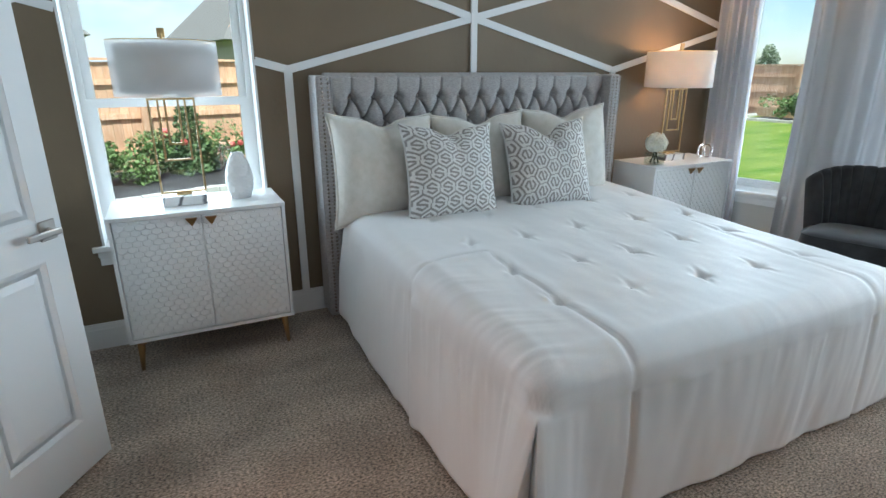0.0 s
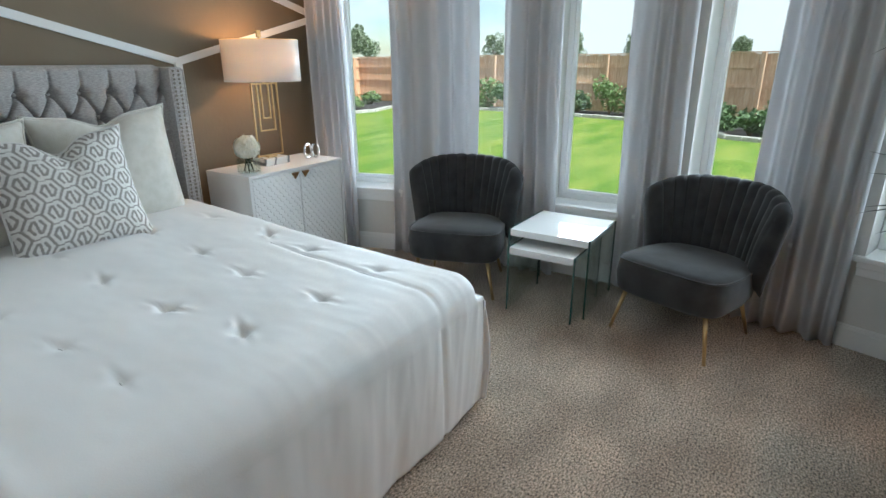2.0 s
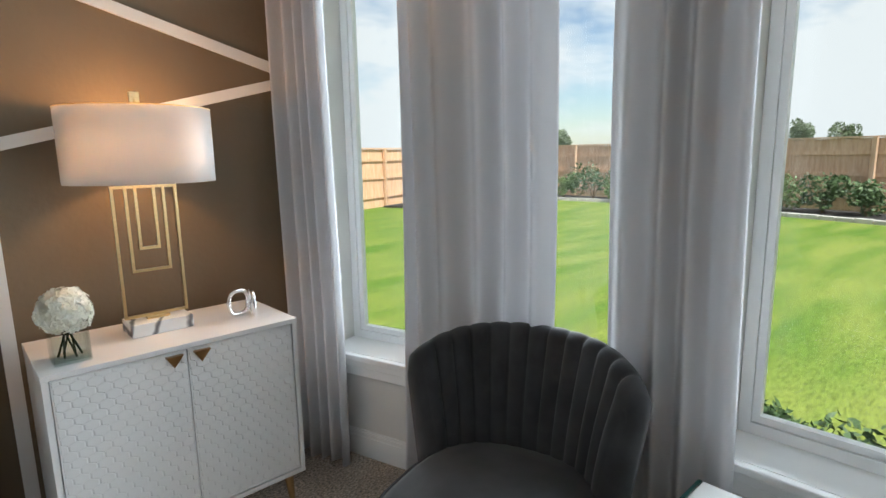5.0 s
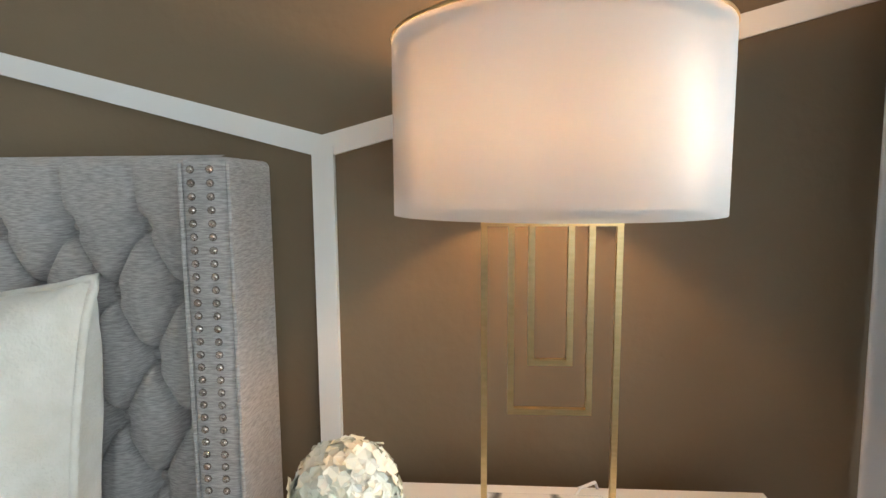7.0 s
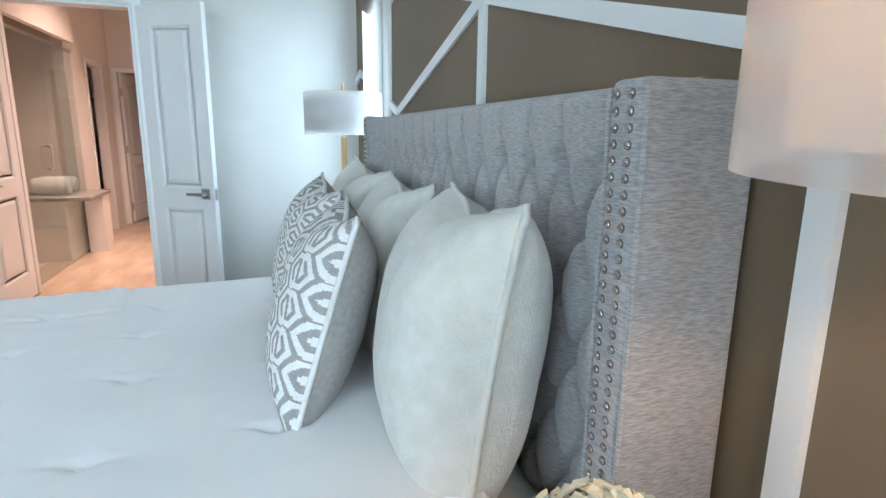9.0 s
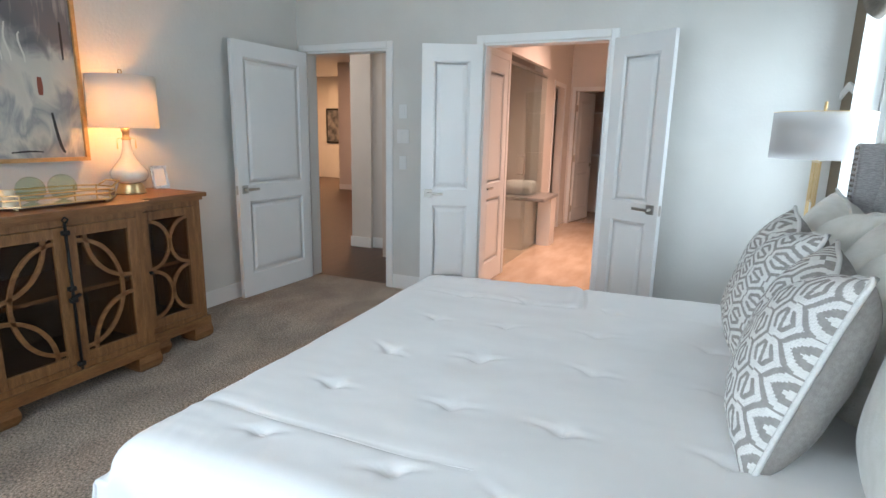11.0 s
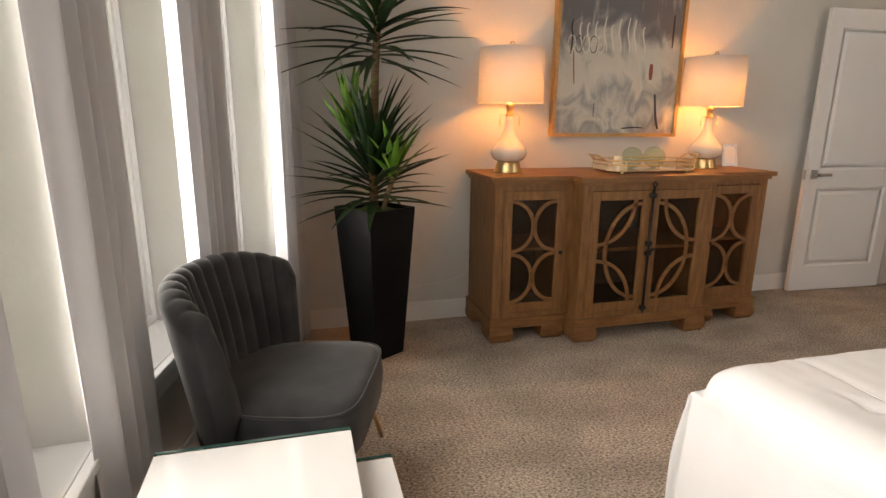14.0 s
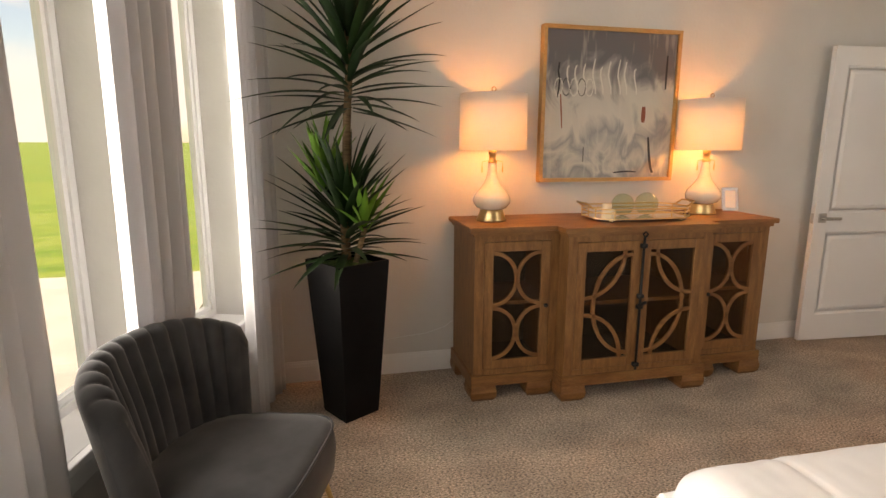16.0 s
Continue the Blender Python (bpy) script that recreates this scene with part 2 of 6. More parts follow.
M_CABG = glass_material("cabinet_glass", (0.84, 0.80, 0.75), 0.8)
M_DARKWOOD = material("dark_wood_floor", (0.035, 0.017, 0.010), 0.42, color2=(0.075, 0.038, 0.022), scale=4, detail=8, stretch=(1, 10, 1), contrast=(0.3, 0.7))
M_TILE = material("cream_marble_floor_tile", (0.52, 0.38, 0.27), 0.16, color2=(0.68, 0.53, 0.40), scale=2.4, detail=9, stretch=(1, 3, 1), contrast=(0.3, 0.7))
M_SHOWER = material("beige_shower_tile", (0.58, 0.50, 0.44), 0.3, color2=(0.66, 0.58, 0.52), scale=3)
M_STONE = material("grey_stone_seat", (0.22, 0.20, 0.19), 0.35, color2=(0.32, 0.30, 0.28), scale=20)
M_TOWEL = material("white_terry_towel", (0.78, 0.77, 0.75), 0.95, color2=(0.82, 0.81, 0.79), scale=30, bump=1, bump_scale=150)
M_BATHW = material("warm_white_wall", (0.70, 0.66, 0.62), 0.7, color2=(0.73, 0.69, 0.65), scale=2, bump=0.2, bump_scale=45)
M_HALLW = material("hall_wall_paint", (0.62, 0.58, 0.54), 0.7, color2=(0.66, 0.62, 0.58), scale=2, bump=0.2, bump_scale=45)
M_LAWN = material("mown_lawn", (0.085, 0.165, 0.022), 0.9, color2=(0.19, 0.235, 0.05), scale=0.9, detail=10, stretch=(0.6, 2.4, 1), fine=(26, 0.6, 1.2), bump=1, bump_scale=60, spec=0.1)
M_MULCH = material("dark_mulch", (0.012, 0.011, 0.012), 0.95, color2=(0.03, 0.026, 0.024), scale=30, bump=1, bump_scale=40)
M_FENCE = tuned(material("new_cedar_board", (0.60, 0.34, 0.20), 0.8, color2=(0.74, 0.49, 0.33), scale=3, detail=6, stretch=(8, 8, 0.8), fine=(30, 0.85, 1.1)), 0.14)
M_FENCE2 = material("weathered_cedar_board", (0.50, 0.32, 0.21), 0.85, color2=(0.64, 0.45, 0.32), scale=2.5, detail=6, stretch=(6, 6, 0.6), fine=(18, 0.85, 1.1))
M_KERB = material("pale_stone_edging", (0.34, 0.33, 0.31), 0.8, color2=(0.46, 0.45, 0.43), scale=6, bump=0.5)
M_BUSH = material("shrub_leaves", (0.045, 0.09, 0.03), 0.6, color2=(0.09, 0.15, 0.05), scale=3)
M_BUSH2 = material("light_shrub_leaves", (0.09, 0.16, 0.04), 0.6, color2=(0.16, 0.24, 0.075), scale=3)
# distance haze is mixed into this leaf colour, paler and greyer than the shrubs
M_TREE = material("tree_leaves_paled_by_haze", (0.13, 0.17, 0.10), 0.8, color2=(0.20, 0.24, 0.15), scale=2)
M_ROSE = material("coral_red_petals", (0.66, 0.09, 0.10), 0.6, color2=(0.78, 0.28, 0.24), scale=20)
M_BRICK = tuned(material("pale_mixed_brick", (0.42, 0.33, 0.27), 0.85, color2=(0.60, 0.52, 0.45), scale=9, fine=(60, 0.8, 1.1), bump=0.6, bump_scale=60), 0.2)
M_MORTAR = material("grey_mortar", (0.38, 0.36, 0.33), 0.9, color2=(0.44, 0.42, 0.39), scale=12, bump=0.5)
# patio roof is not built; its shade is put into the slab's darker colour
M_PATIO = material("shade_darkened_concrete", (0.27, 0.26, 0.245), 0.85, color2=(0.34, 0.33, 0.31), scale=2, fine=(30, 0.9, 1.06))
M_ROOF = material("grey_shingle_roof", (0.12, 0.115, 0.11), 0.9, color2=(0.19, 0.185, 0.18), scale=6, stretch=(1, 1, 5))
M_PLATE = material("white_switch_plastic", (0.72, 0.73, 0.73), 0.35)
M_SWAG = material("grey_brown_shade_cloth", (0.22, 0.19, 0.165), 0.9, color2=(0.27, 0.235, 0.2), scale=40)
M_CANDLE = material("ivory_candle_wax", (0.72, 0.66, 0.5), 0.5)
M_FRAME = material("light_oak_frame", (0.42, 0.235, 0.085), 0.45, color2=(0.52, 0.31, 0.125), scale=6, stretch=(1, 6, 1.5), fine=(50, 0.9, 1.08))
M_ROPE = material("dark_picture", (0.03, 0.035, 0.045), 0.4, color2=(0.25, 0.23, 0.22), scale=6)

# ---- mesh helpers ----


def obj(name, bm, mat, parent=None, label="", smooth=False):
    me = bpy.data.meshes.new(name)
    bmesh.ops.recalc_face_normals(bm, faces=bm.faces[:])
    if smooth:
        for f in bm.faces:
            f.smooth = True
    bm.to_mesh(me)
    bm.free()
    for x in (mat if isinstance(mat, (list, tuple)) else [mat]):
        me.materials.append(x)
    ob = new(name, me)
    if parent:
        ob.parent = parent
    if label:
        ob["label"] = label
    return ob


def part(name, bm, mat, parent, label="", smooth=False):
    return obj(name, bm, mat, parent, label, smooth)


def thing(name, label, category, m=None, group="", kind=""):
    e = new(name)
    e.empty_display_size = 0.1
    if m is not None:
        e.matrix_basis = m
    return tagged(e, label, category, group, kind)


def box(bm, x0, x1, y0, y1, z0, z1, m=None, bevel=0.0, segs=1):
    co = [(x, y, z) for z in (z0, z1) for y in (y0, y1) for x in (x0, x1)]
    v = [bm.verts.new((m @ Vector(c)) if m is not None else c) for c in co]
    fs = [bm.faces.new([v[i] for i in q]) for q in ((0, 2, 3, 1), (4, 5, 7, 6), (0, 1, 5, 4), (2, 6, 7, 3), (0, 4, 6, 2), (1, 3, 7, 5))]
    if bevel:
        es = list({e for f in fs for e in f.edges})
        bmesh.ops.bevel(bm, geom=es, offset=bevel, segments=segs, affect="EDGES", profile=0.5)
    return bm


def B(x0, x1, y0, y1, z0, z1, bevel=0.0, segs=1, m=None):
    return box(bmesh.new(), x0, x1, y0, y1, z0, z1, m, bevel, segs)


def lathe(prof, n=32, m=None, closed=True):
    bm = bmesh.new()
    rings = []
    for r, z in prof:
        rings.append([bm.verts.new((r * math.cos(2 * math.pi * i / n), r * math.sin(2 * math.pi * i / n), z)) for i in range(n)])
    for a, b in zip(rings, rings[1:]):
        for i in range(n):
            bm.faces.new((a[i], a[(i + 1) % n], b[(i + 1) % n], b[i]))
    if closed:
        bm.faces.new(rings[0][::-1])
        bm.faces.new(rings[-1])
    if m is not None:
        bm.transform(m)
    return bm


def tube(bm, pts, r, n=8, loop=False, taper=None):
    pts = [Vector(p) for p in pts]
    rings = []
    k = len(pts)
    up = Vector((0.13, 0.21, 0.97))
    for i, p in enumerate(pts):
        a = pts[(i - 1) % k] if (loop or i > 0) else p
        b = pts[(i + 1) % k] if (loop or i < k - 1) else p
        d = (b - a).normalized()
        s = d.cross(up)
        if s.length < 0.05:
            s = d.cross(Vector((1, 0, 0)))
        s.normalize()
        u = s.cross(d)
        rr = r * (taper(i / max(1, k - 1)) if taper else 1)
        rings.append([bm.verts.new(p + rr * (math.cos(2 * math.pi * j / n) * s + math.sin(2 * math.pi * j / n) * u)) for j in range(n)])
    for i in range(k if loop else k - 1):
        a, b = rings[i], rings[(i + 1) % k]
        for j in range(n):
            bm.faces.new((a[j], a[(j + 1) % n], b[(j + 1) % n], b[j]))
    if not loop:
        bm.faces.new(rings[0][::-1])
        bm.faces.new(rings[-1])
    return bm


def grid(bm, nu, nv, fn, flip=False):
    vs = [[bm.verts.new(fn(i / nu, j / nv)) for j in range(nv + 1)] for i in range(nu + 1)]
    fs = []
    for i in range(nu):
        for j in range(nv):
            q = (vs[i][j], vs[i + 1][j], vs[i + 1][j + 1], vs[i][j + 1])
            fs.append(bm.faces.new(q[::-1] if flip else q))
    return vs, fs


def along(p0, p1):
    """Frame with x along p0 to p1, y to the left of it, at the floor."""
    d = Vector((p1[0] - p0[0], p1[1] - p0[1], 0))
    return Matrix.Translation((p0[0], p0[1], 0)) @ Matrix.Rotation(math.atan2(d.y, d.x), 4, "Z"), d.length


def wall(name, p0, p1, thick, z0, z1, mat, openings=(), e0=0.0, e1=0.0, label=""):
    """A wall whose room face runs from p0 to p1 and whose body lies to the right of that line; openings (s0, s1, z0, z1)."""
    m, length = along(p0, p1)
    bm = bmesh.new()

    def slab(a, b, za, zb):
        xa = a - (e0 if a <= 0 else 0)
        xb = b + (e1 if b >= length else 0)
        co = [(a, 0, za), (b, 0, za), (xa, -thick, za), (xb, -thick, za), (a, 0, zb), (b, 0, zb), (xa, -thick, zb), (xb, -thick, zb)]
        v = [bm.verts.new(m @ Vector(c)) for c in co]
        for q in ((0, 2, 3, 1), (4, 5, 7, 6), (0, 1, 5, 4), (2, 6, 7, 3), (0, 4, 6, 2), (1, 3, 7, 5)):
            bm.faces.new([v[i] for i in q])

    s = 0.0
    for a, b, za, zb in sorted(openings):
        slab(s, a, z0, z1)
        if za > z0:
            slab(a, b, z0, za)
        if zb < z1:
            slab(a, b, zb, z1)
        s = b
    slab(s, length, z0, z1)
    return tagged(obj(name, bm, mat), label or "painted interior wall", "wall", kind="structure")


def baseboard(p0, p1, gaps=(), h=0.125):
    m, length = along(p0, p1)
    s = 0.0
    for a, b in list(gaps) + [(length, length)]:
        if a - s > 0.02:
            bm = B(s, a, 0.0, 0.013, 0.0, h - 0.03)
            box(bm, s, a, 0.0, 0.010, h - 0.03, h - 0.012)
            box(bm, s, a, 0.0, 0.006, h - 0.012, h)
            bm.transform(m)
            tagged(obj("baseboard", bm, M_TRIM), "white painted wooden baseboard along the wall", "baseboard", kind="structure")
        s = b

# ---- rooms ----
NY, SY, WX, CEIL = 3.2, -0.915, -0.585, 3.0
P = [(4.045, 3.2), (4.275, 2.42), (4.41, 1.64), (4.42, 0.80), (4.26, -0.04), (3.97, SY)]
DEPTH, DEEP = 0.19, 0.065
SILL, HEAD = 0.485, 2.45


def flat(name, x0, x1, y0, y1, z0, z1, mat, label, category):
    return tagged(obj(name, B(x0, x1, y0, y1, z0, z1), mat), label, category, kind="structure")


def poly_slab(name, pts, z0, z1, mat, label, category):
    bm = bmesh.new()
    lo = [bm.verts.new((x, y, z0)) for x, y in pts]
    hi = [bm.verts.new((x, y, z1)) for x, y in pts]
    bm.faces.new(lo[::-1])
    bm.faces.new(hi)
    for i in range(len(pts)):
        j = (i + 1) % len(pts)
        bm.faces.new((lo[i], lo[j], hi[j], hi[i]))
    return tagged(obj(name, bm, mat), label, category, kind="structure")


poly_slab("floor", [(WX - 0.07, SY - 0.1), (3.96, SY - 0.1), (4.34, -0.1), (4.53, 0.75), (4.52, 1.7), (4.38, 2.5), (4.15, 3.28), (WX - 0.07, 3.28)], -0.12, 0.0, M_CARPET, "taupe cut-pile carpet over the bedroom floor", "carpet")
poly_slab("ceiling", [(WX - 0.3, SY - 0.3), (4.0, SY - 0.3), (4.5, -0.1), (4.75, 0.7), (4.75, 1.7), (4.6, 2.5), (4.4, 3.5), (WX - 0.3, 3.5)], CEIL, CEIL + 0.12, M_CEIL, "white textured ceiling", "ceiling")

NWIN = (-0.27, 0.55)
wall("wall_north", (4.045, NY), (WX, NY), DEPTH, -0.3, CEIL, M_BROWN, [(4.045 - NWIN[1], 4.045 - NWIN[0], 0.53, 2.3)], label="taupe brown accent wall behind the bed")
ENTRY, BATH, DOORH = (-0.825, 0.01), (0.866, 1.807), 2.045
wall("wall_west", (WX, NY), (WX, SY), 0.13, -0.12, CEIL, M_WALL, [(NY - BATH[1], NY - BATH[0], -0.12, DOORH), (NY - ENTRY[1], NY - ENTRY[0], -0.12, DOORH)], label="pale greige wall with two doorways")
wall("wall_south", (WX, SY), (3.97, SY), 0.13, -0.12, CEIL, M_WALL, label="pale greige wall behind the sideboard")
wins = []
for i in range(5):
    a, b = P[5 - i], P[4 - i]
    m, length = along(a, b)
    w = 0.56
    s0 = length / 2 - w / 2
    wall(f"wall_east_{i + 1}", a, b, DEPTH + DEEP, -0.3, CEIL, M_WALL, [(s0, s0 + w, SILL - 0.03, HEAD)], 0.024, 0.024, label="pale greige window wall of the bay")
    wins.append((a, b, s0, s0 + w))


def frame_ring(bm, x0, x1, y0, y1, z0, z1, t):
    box(bm, x0, x0 + t, y0, y1, z0, z1)
    box(bm, x1 - t, x1, y0, y1, z0, z1)
    box(bm, x0 + t, x1 - t, y0, y1, z0, z0 + t)
    box(bm, x0 + t, x1 - t, y0, y1, z1 - t, z1)


def pane(x0, x1, z0, z1, y, parent, mat=None):
    ob = part("pane", B(x0, x1, y - 0.003, y + 0.003, z0, z1), mat or M_GLASS, parent, "clear window glass")
    ob.visible_shadow = False
    return ob


def window(name, a, b, s0, s1, z0, z1, sashes=False, label="", deep=0.0):
    m, _ = along(a, b)
    t = thing(name, label, "window", m @ Matrix.Translation((0, -deep, 0)), kind="structure")
    bm = bmesh.new()
    frame_ring(bm, s0 + 0.002, s1 - 0.002, -0.165, -0.115, z0, z1 - 0.002, 0.035)
    part("window_frame", bm, M_TRIM, t)
    if sashes:
        mid = 1.235
        lo = bmesh.new()
        frame_ring(lo, s0 + 0.037, s1 - 0.037, -0.145, -0.108, z0 + 0.037, mid + 0.02, 0.042)
        part("lower_sash", lo, M_TRIM, t)
        hi = bmesh.new()
        frame_ring(hi, s0 + 0.037, s1 - 0.037, -0.163, -0.146, mid - 0.02, z1 - 0.04, 0.04)
        part("upper_sash", hi, M_TRIM, t)
        part("sash_lock", B((s0 + s1) / 2 - 0.03, (s0 + s1) / 2 + 0.03, -0.135, -0.112, mid + 0.022, mid + 0.035, 0.004), M_TRIM, t)
        pane(s0 + 0.08, s1 - 0.08, z0 + 0.08, mid - 0.023, -0.128, t)
        pane(s0 + 0.078, s1 - 0.078, mid + 0.021, z1 - 0.081, -0.155, t)
    else:
        sh = bmesh.new()
        frame_ring(sh, s0 + 0.038, s1 - 0.038, -0.155, -0.125, z0 + 0.037, z1 - 0.04, 0.022)
        part("sash", sh, M_TRIM, t)
        pane(s0 + 0.061, s1 - 0.061, z0 + 0.06, z1 - 0.063, -0.14, t)
    st = B(s0 + 0.002, s1 - 0.002, -0.114, deep, z0 - 0.028, z0)
    box(st, s0 - 0.045, s1 + 0.045, deep + 0.001, deep + 0.03, z0 - 0.028, z0, None, 0.005, 2)
    part("sill", st, M_TRIM, t)
    ap = B(s0 - 0.025, s1 + 0.025, deep + 0.001, deep + 0.018, z0 - 0.058, z0 - 0.0285, 0.003)
    box(ap, s0 - 0.02, s1 + 0.02, deep + 0.001, deep + 0.012, z0 - 0.10, z0 - 0.0585, None, 0.003)
    part("apron_moulding", ap, M_TRIM, t)
    return t


for i, (a, b, s0, s1) in enumerate(wins):
    window(f"window_{i + 2}", a, b, s0, s1, SILL, HEAD, label="tall narrow white vinyl window in the bay", deep=DEEP)
    m, _ = along(a, b)
    c = (s0 + s1) / 2
    lamp("window_daylight", "AREA", m @ Matrix.Translation((c, -0.075, (SILL + HEAD) / 2)) @ Euler((radians(90), 0, 0)).to_matrix().to_4x4(), WINDOW_POWER, DAY, 0.44, HEAD - SILL - 0.2).data.spread = radians(142)
window("window_1", (4.045, NY), (WX, NY), 4.045 - NWIN[1], 4.045 - NWIN[0], 0.55, 2.3, True, "white double-hung window beside the bed")
lamp("window_daylight", "AREA", Matrix.Translation((0.14, NY + 0.095, 1.4)) @ Euler((radians(-90), 0, 0)).to_matrix().to_4x4(), NORTH_POWER, DAY, 0.6, 1.5)
# white jamb liners of the north window
for x0, x1 in ((NWIN[0], NWIN[0] + 0.012), (NWIN[1] - 0.012, NWIN[1])):
    tagged(obj("trim", B(x0, x1, NY - 0.012, NY + 0.112, 0.5515, 2.299), M_TRIM), "white window jamb lining", "trim", kind="structure")

for i in range(5):
    baseboard(P[5 - i], P[4 - i])
baseboard((4.045, NY), (WX, NY), h=0.14)
baseboard((WX, NY), (WX, SY), [(NY - BATH[1] - 0.06, NY - BATH[0] + 0.06), (NY - ENTRY[1] - 0.06, NY - ENTRY[0] + 0.06)])
baseboard((WX, SY), (3.97, SY))

# white battens on the accent wall, an isometric lattice
JX, JZ, DX, DZ = 1.836, 1.686, 1.121, 0.295


BATTENS = []


def batten(x0, z0, x1, z1, w=0.041):
    d = Vector((x1 - x0, 0, z1 - z0))
    n = Vector((-d.z, 0, d.x)).normalized() * w / 2
    bm = bmesh.new()
    q = [Vector((x0, 0, z0)) + n, Vector((x0, 0, z0)) - n, Vector((x1, 0, z1)) - n, Vector((x1, 0, z1)) + n]
    a = [bm.verts.new((c.x, NY - 0.0005, c.z)) for c in q]
    BATTENS.append(x0)
    proud = 0.011 + 0.0004 * len(BATTENS)
    b = [bm.verts.new((c.x, NY - proud, c.z)) for c in q]
    bm.faces.new(a)
    bm.faces.new(b[::-1])
    for i in range(4):
        bm.faces.new((a[i], b[i], b[(i + 1) % 4], a[(i + 1) % 4]))
    tagged(obj("trim", bm, M_TRIM), "white painted batten on the brown wall", "trim", kind="structure")


jlx, jrx, jz = JX - DX, JX + DX, JZ - DZ
end = 4.03
batten(JX, JZ, jrx, jz)
batten(JX, JZ, jlx, jz)
batten(jrx, jz, end, jz + (end - jrx) / DX * DZ)
batten(jrx, JZ + DZ, end, JZ + DZ - (end - jrx) / DX * DZ)
batten(JX, JZ, jrx, JZ + DZ)
batten(JX, JZ, jlx, JZ + DZ)
batten(jlx, jz, NWIN[1] + 0.002, jz + (jlx - NWIN[1]) / DX * DZ)
batten(jlx, JZ + DZ, NWIN[1] + 0.002, JZ + DZ - (jlx - NWIN[1]) / DX * DZ)
batten(NWIN[0] - 0.002, jz + (jlx - NWIN[0]) / DX * DZ, jlx - DX, JZ)
batten(jlx - DX, JZ, WX + 0.005, JZ - 0.05)
batten(JX, JZ, JX, 2.98)
batten(JX, 1.30, JX, JZ)
batten(jrx, 0.142, jrx, jz)
batten(jlx, 0.142, jlx, jz)
batten(jrx, JZ + DZ, jrx, 2.98)
batten(jlx, JZ + DZ, jlx, 2.98)

# relaxed cloth shade at the head of the north window
bm = bmesh.new()


def swag(u, v):
    x = NWIN[0] + 0.02 + u * (NWIN[1] - NWIN[0] - 0.04)
    drop = 0.18 + 0.20 * (1 - (2 * u - 1) ** 2)
    return (x, NY - 0.03 - 0.03 * math.sin(v * 7 * math.pi) * v, 2.34 - v * drop)


grid(bm, 24, 24, swag)
sw = obj("relaxed_roman_shade", bm, M_SWAG, None, smooth=True)
sw.modifiers.new("thick", "SOLIDIFY").thickness = 0.006
tagged(sw, "grey-brown relaxed cloth shade over the bedside window", "window shade")

# ---- doors ----


def panel_door(name, width, m, label, height=2.03):
    """Leaf with its hinge edge at x = 0, two moulded panels on both faces, lever handles on both faces."""
    t = thing(name, label, "door", m, kind="structure")
    th = 0.035
    sx = 0.105 if width > 0.6 else 0.09
    bm = bmesh.new()
    zs = [0.01, 0.20, 0.80, 0.93, height - 0.12, height]
    box(bm, 0, sx, 0, th, 0.01, height)
    box(bm, width - sx, width, 0, th, 0.01, height)
    for a, b in ((zs[0], zs[1]), (zs[2], zs[3]), (zs[4], zs[5])):
        box(bm, sx, width - sx, 0, th, a, b)
    part("leaf_frame", bm, M_DOOR, t)
    for a, b in ((zs[1], zs[2]), (zs[3], zs[4])):
        pb = B(sx, width - sx, 0.010, th - 0.010, a, b)
        x0, x1 = sx, width - sx
        for y0, y1, s in ((0.010, 0.0015, 1), (th - 0.010, th - 0.0015, -1)):
            # sloped moulding ring and raised field
            o = [(x0, a), (x1, a), (x1, b), (x0, b)]
            rings = []
            for ins, y in ((0.0, y1), (0.016, y0), (0.030, y0), (0.055, y1 + 0.002 * s)):
                rings.append([pb.verts.new((x + (ins if x == x0 else -ins), y, z + (ins if z == a else -ins))) for x, z in o])
            for r0, r1 in zip(rings, rings[1:]):
                for k in range(4):
                    pb.faces.new((r0[k], r0[(k + 1) % 4], r1[(k + 1) % 4], r1[k]))
            pb.faces.new(rings[-1])
        part("panel", pb, M_DOOR, t)
    hx = width - 0.06
    for y, s in ((0.0, -1), (th, 1)):
        hb = B(hx - 0.032, hx + 0.032, min(y, y + s * 0.008), max(y, y + s * 0.008), 0.865, 0.93, 0.003)
        cyl = lathe([(0.011, 0), (0.011, 0.035)], 16, Matrix.Translation((hx, y + s * 0.007, 0.897)) @ Matrix.Rotation(radians(-90 * s), 4, "X"))
        me = bpy.data.meshes.new("tmp")
        cyl.to_mesh(me)
        hb.from_mesh(me)
        bpy.data.meshes.remove(me)
        cyl.free()
        box(hb, hx - 0.115, hx + 0.012, min(y + s * 0.036, y + s * 0.05), max(y + s * 0.036, y + s * 0.05), 0.887, 0.907, None, 0.004, 2)
        part("lever_handle", hb, M_NICKEL, t, "satin nickel lever handle")
    part("latch_plate", B(width - 0.0005, width + 0.0015, 0.006, th - 0.006, 0.86, 0.93), M_NICKEL, t, "satin nickel latch plate")
    for z in (0.22, height / 2, height - 0.25):
        hg = B(-0.002, 0.0, 0.002, th - 0.002, z - 0.05, z + 0.05)
        part("hinge", hg, M_NICKEL, t, "satin nickel hinge")
    return t


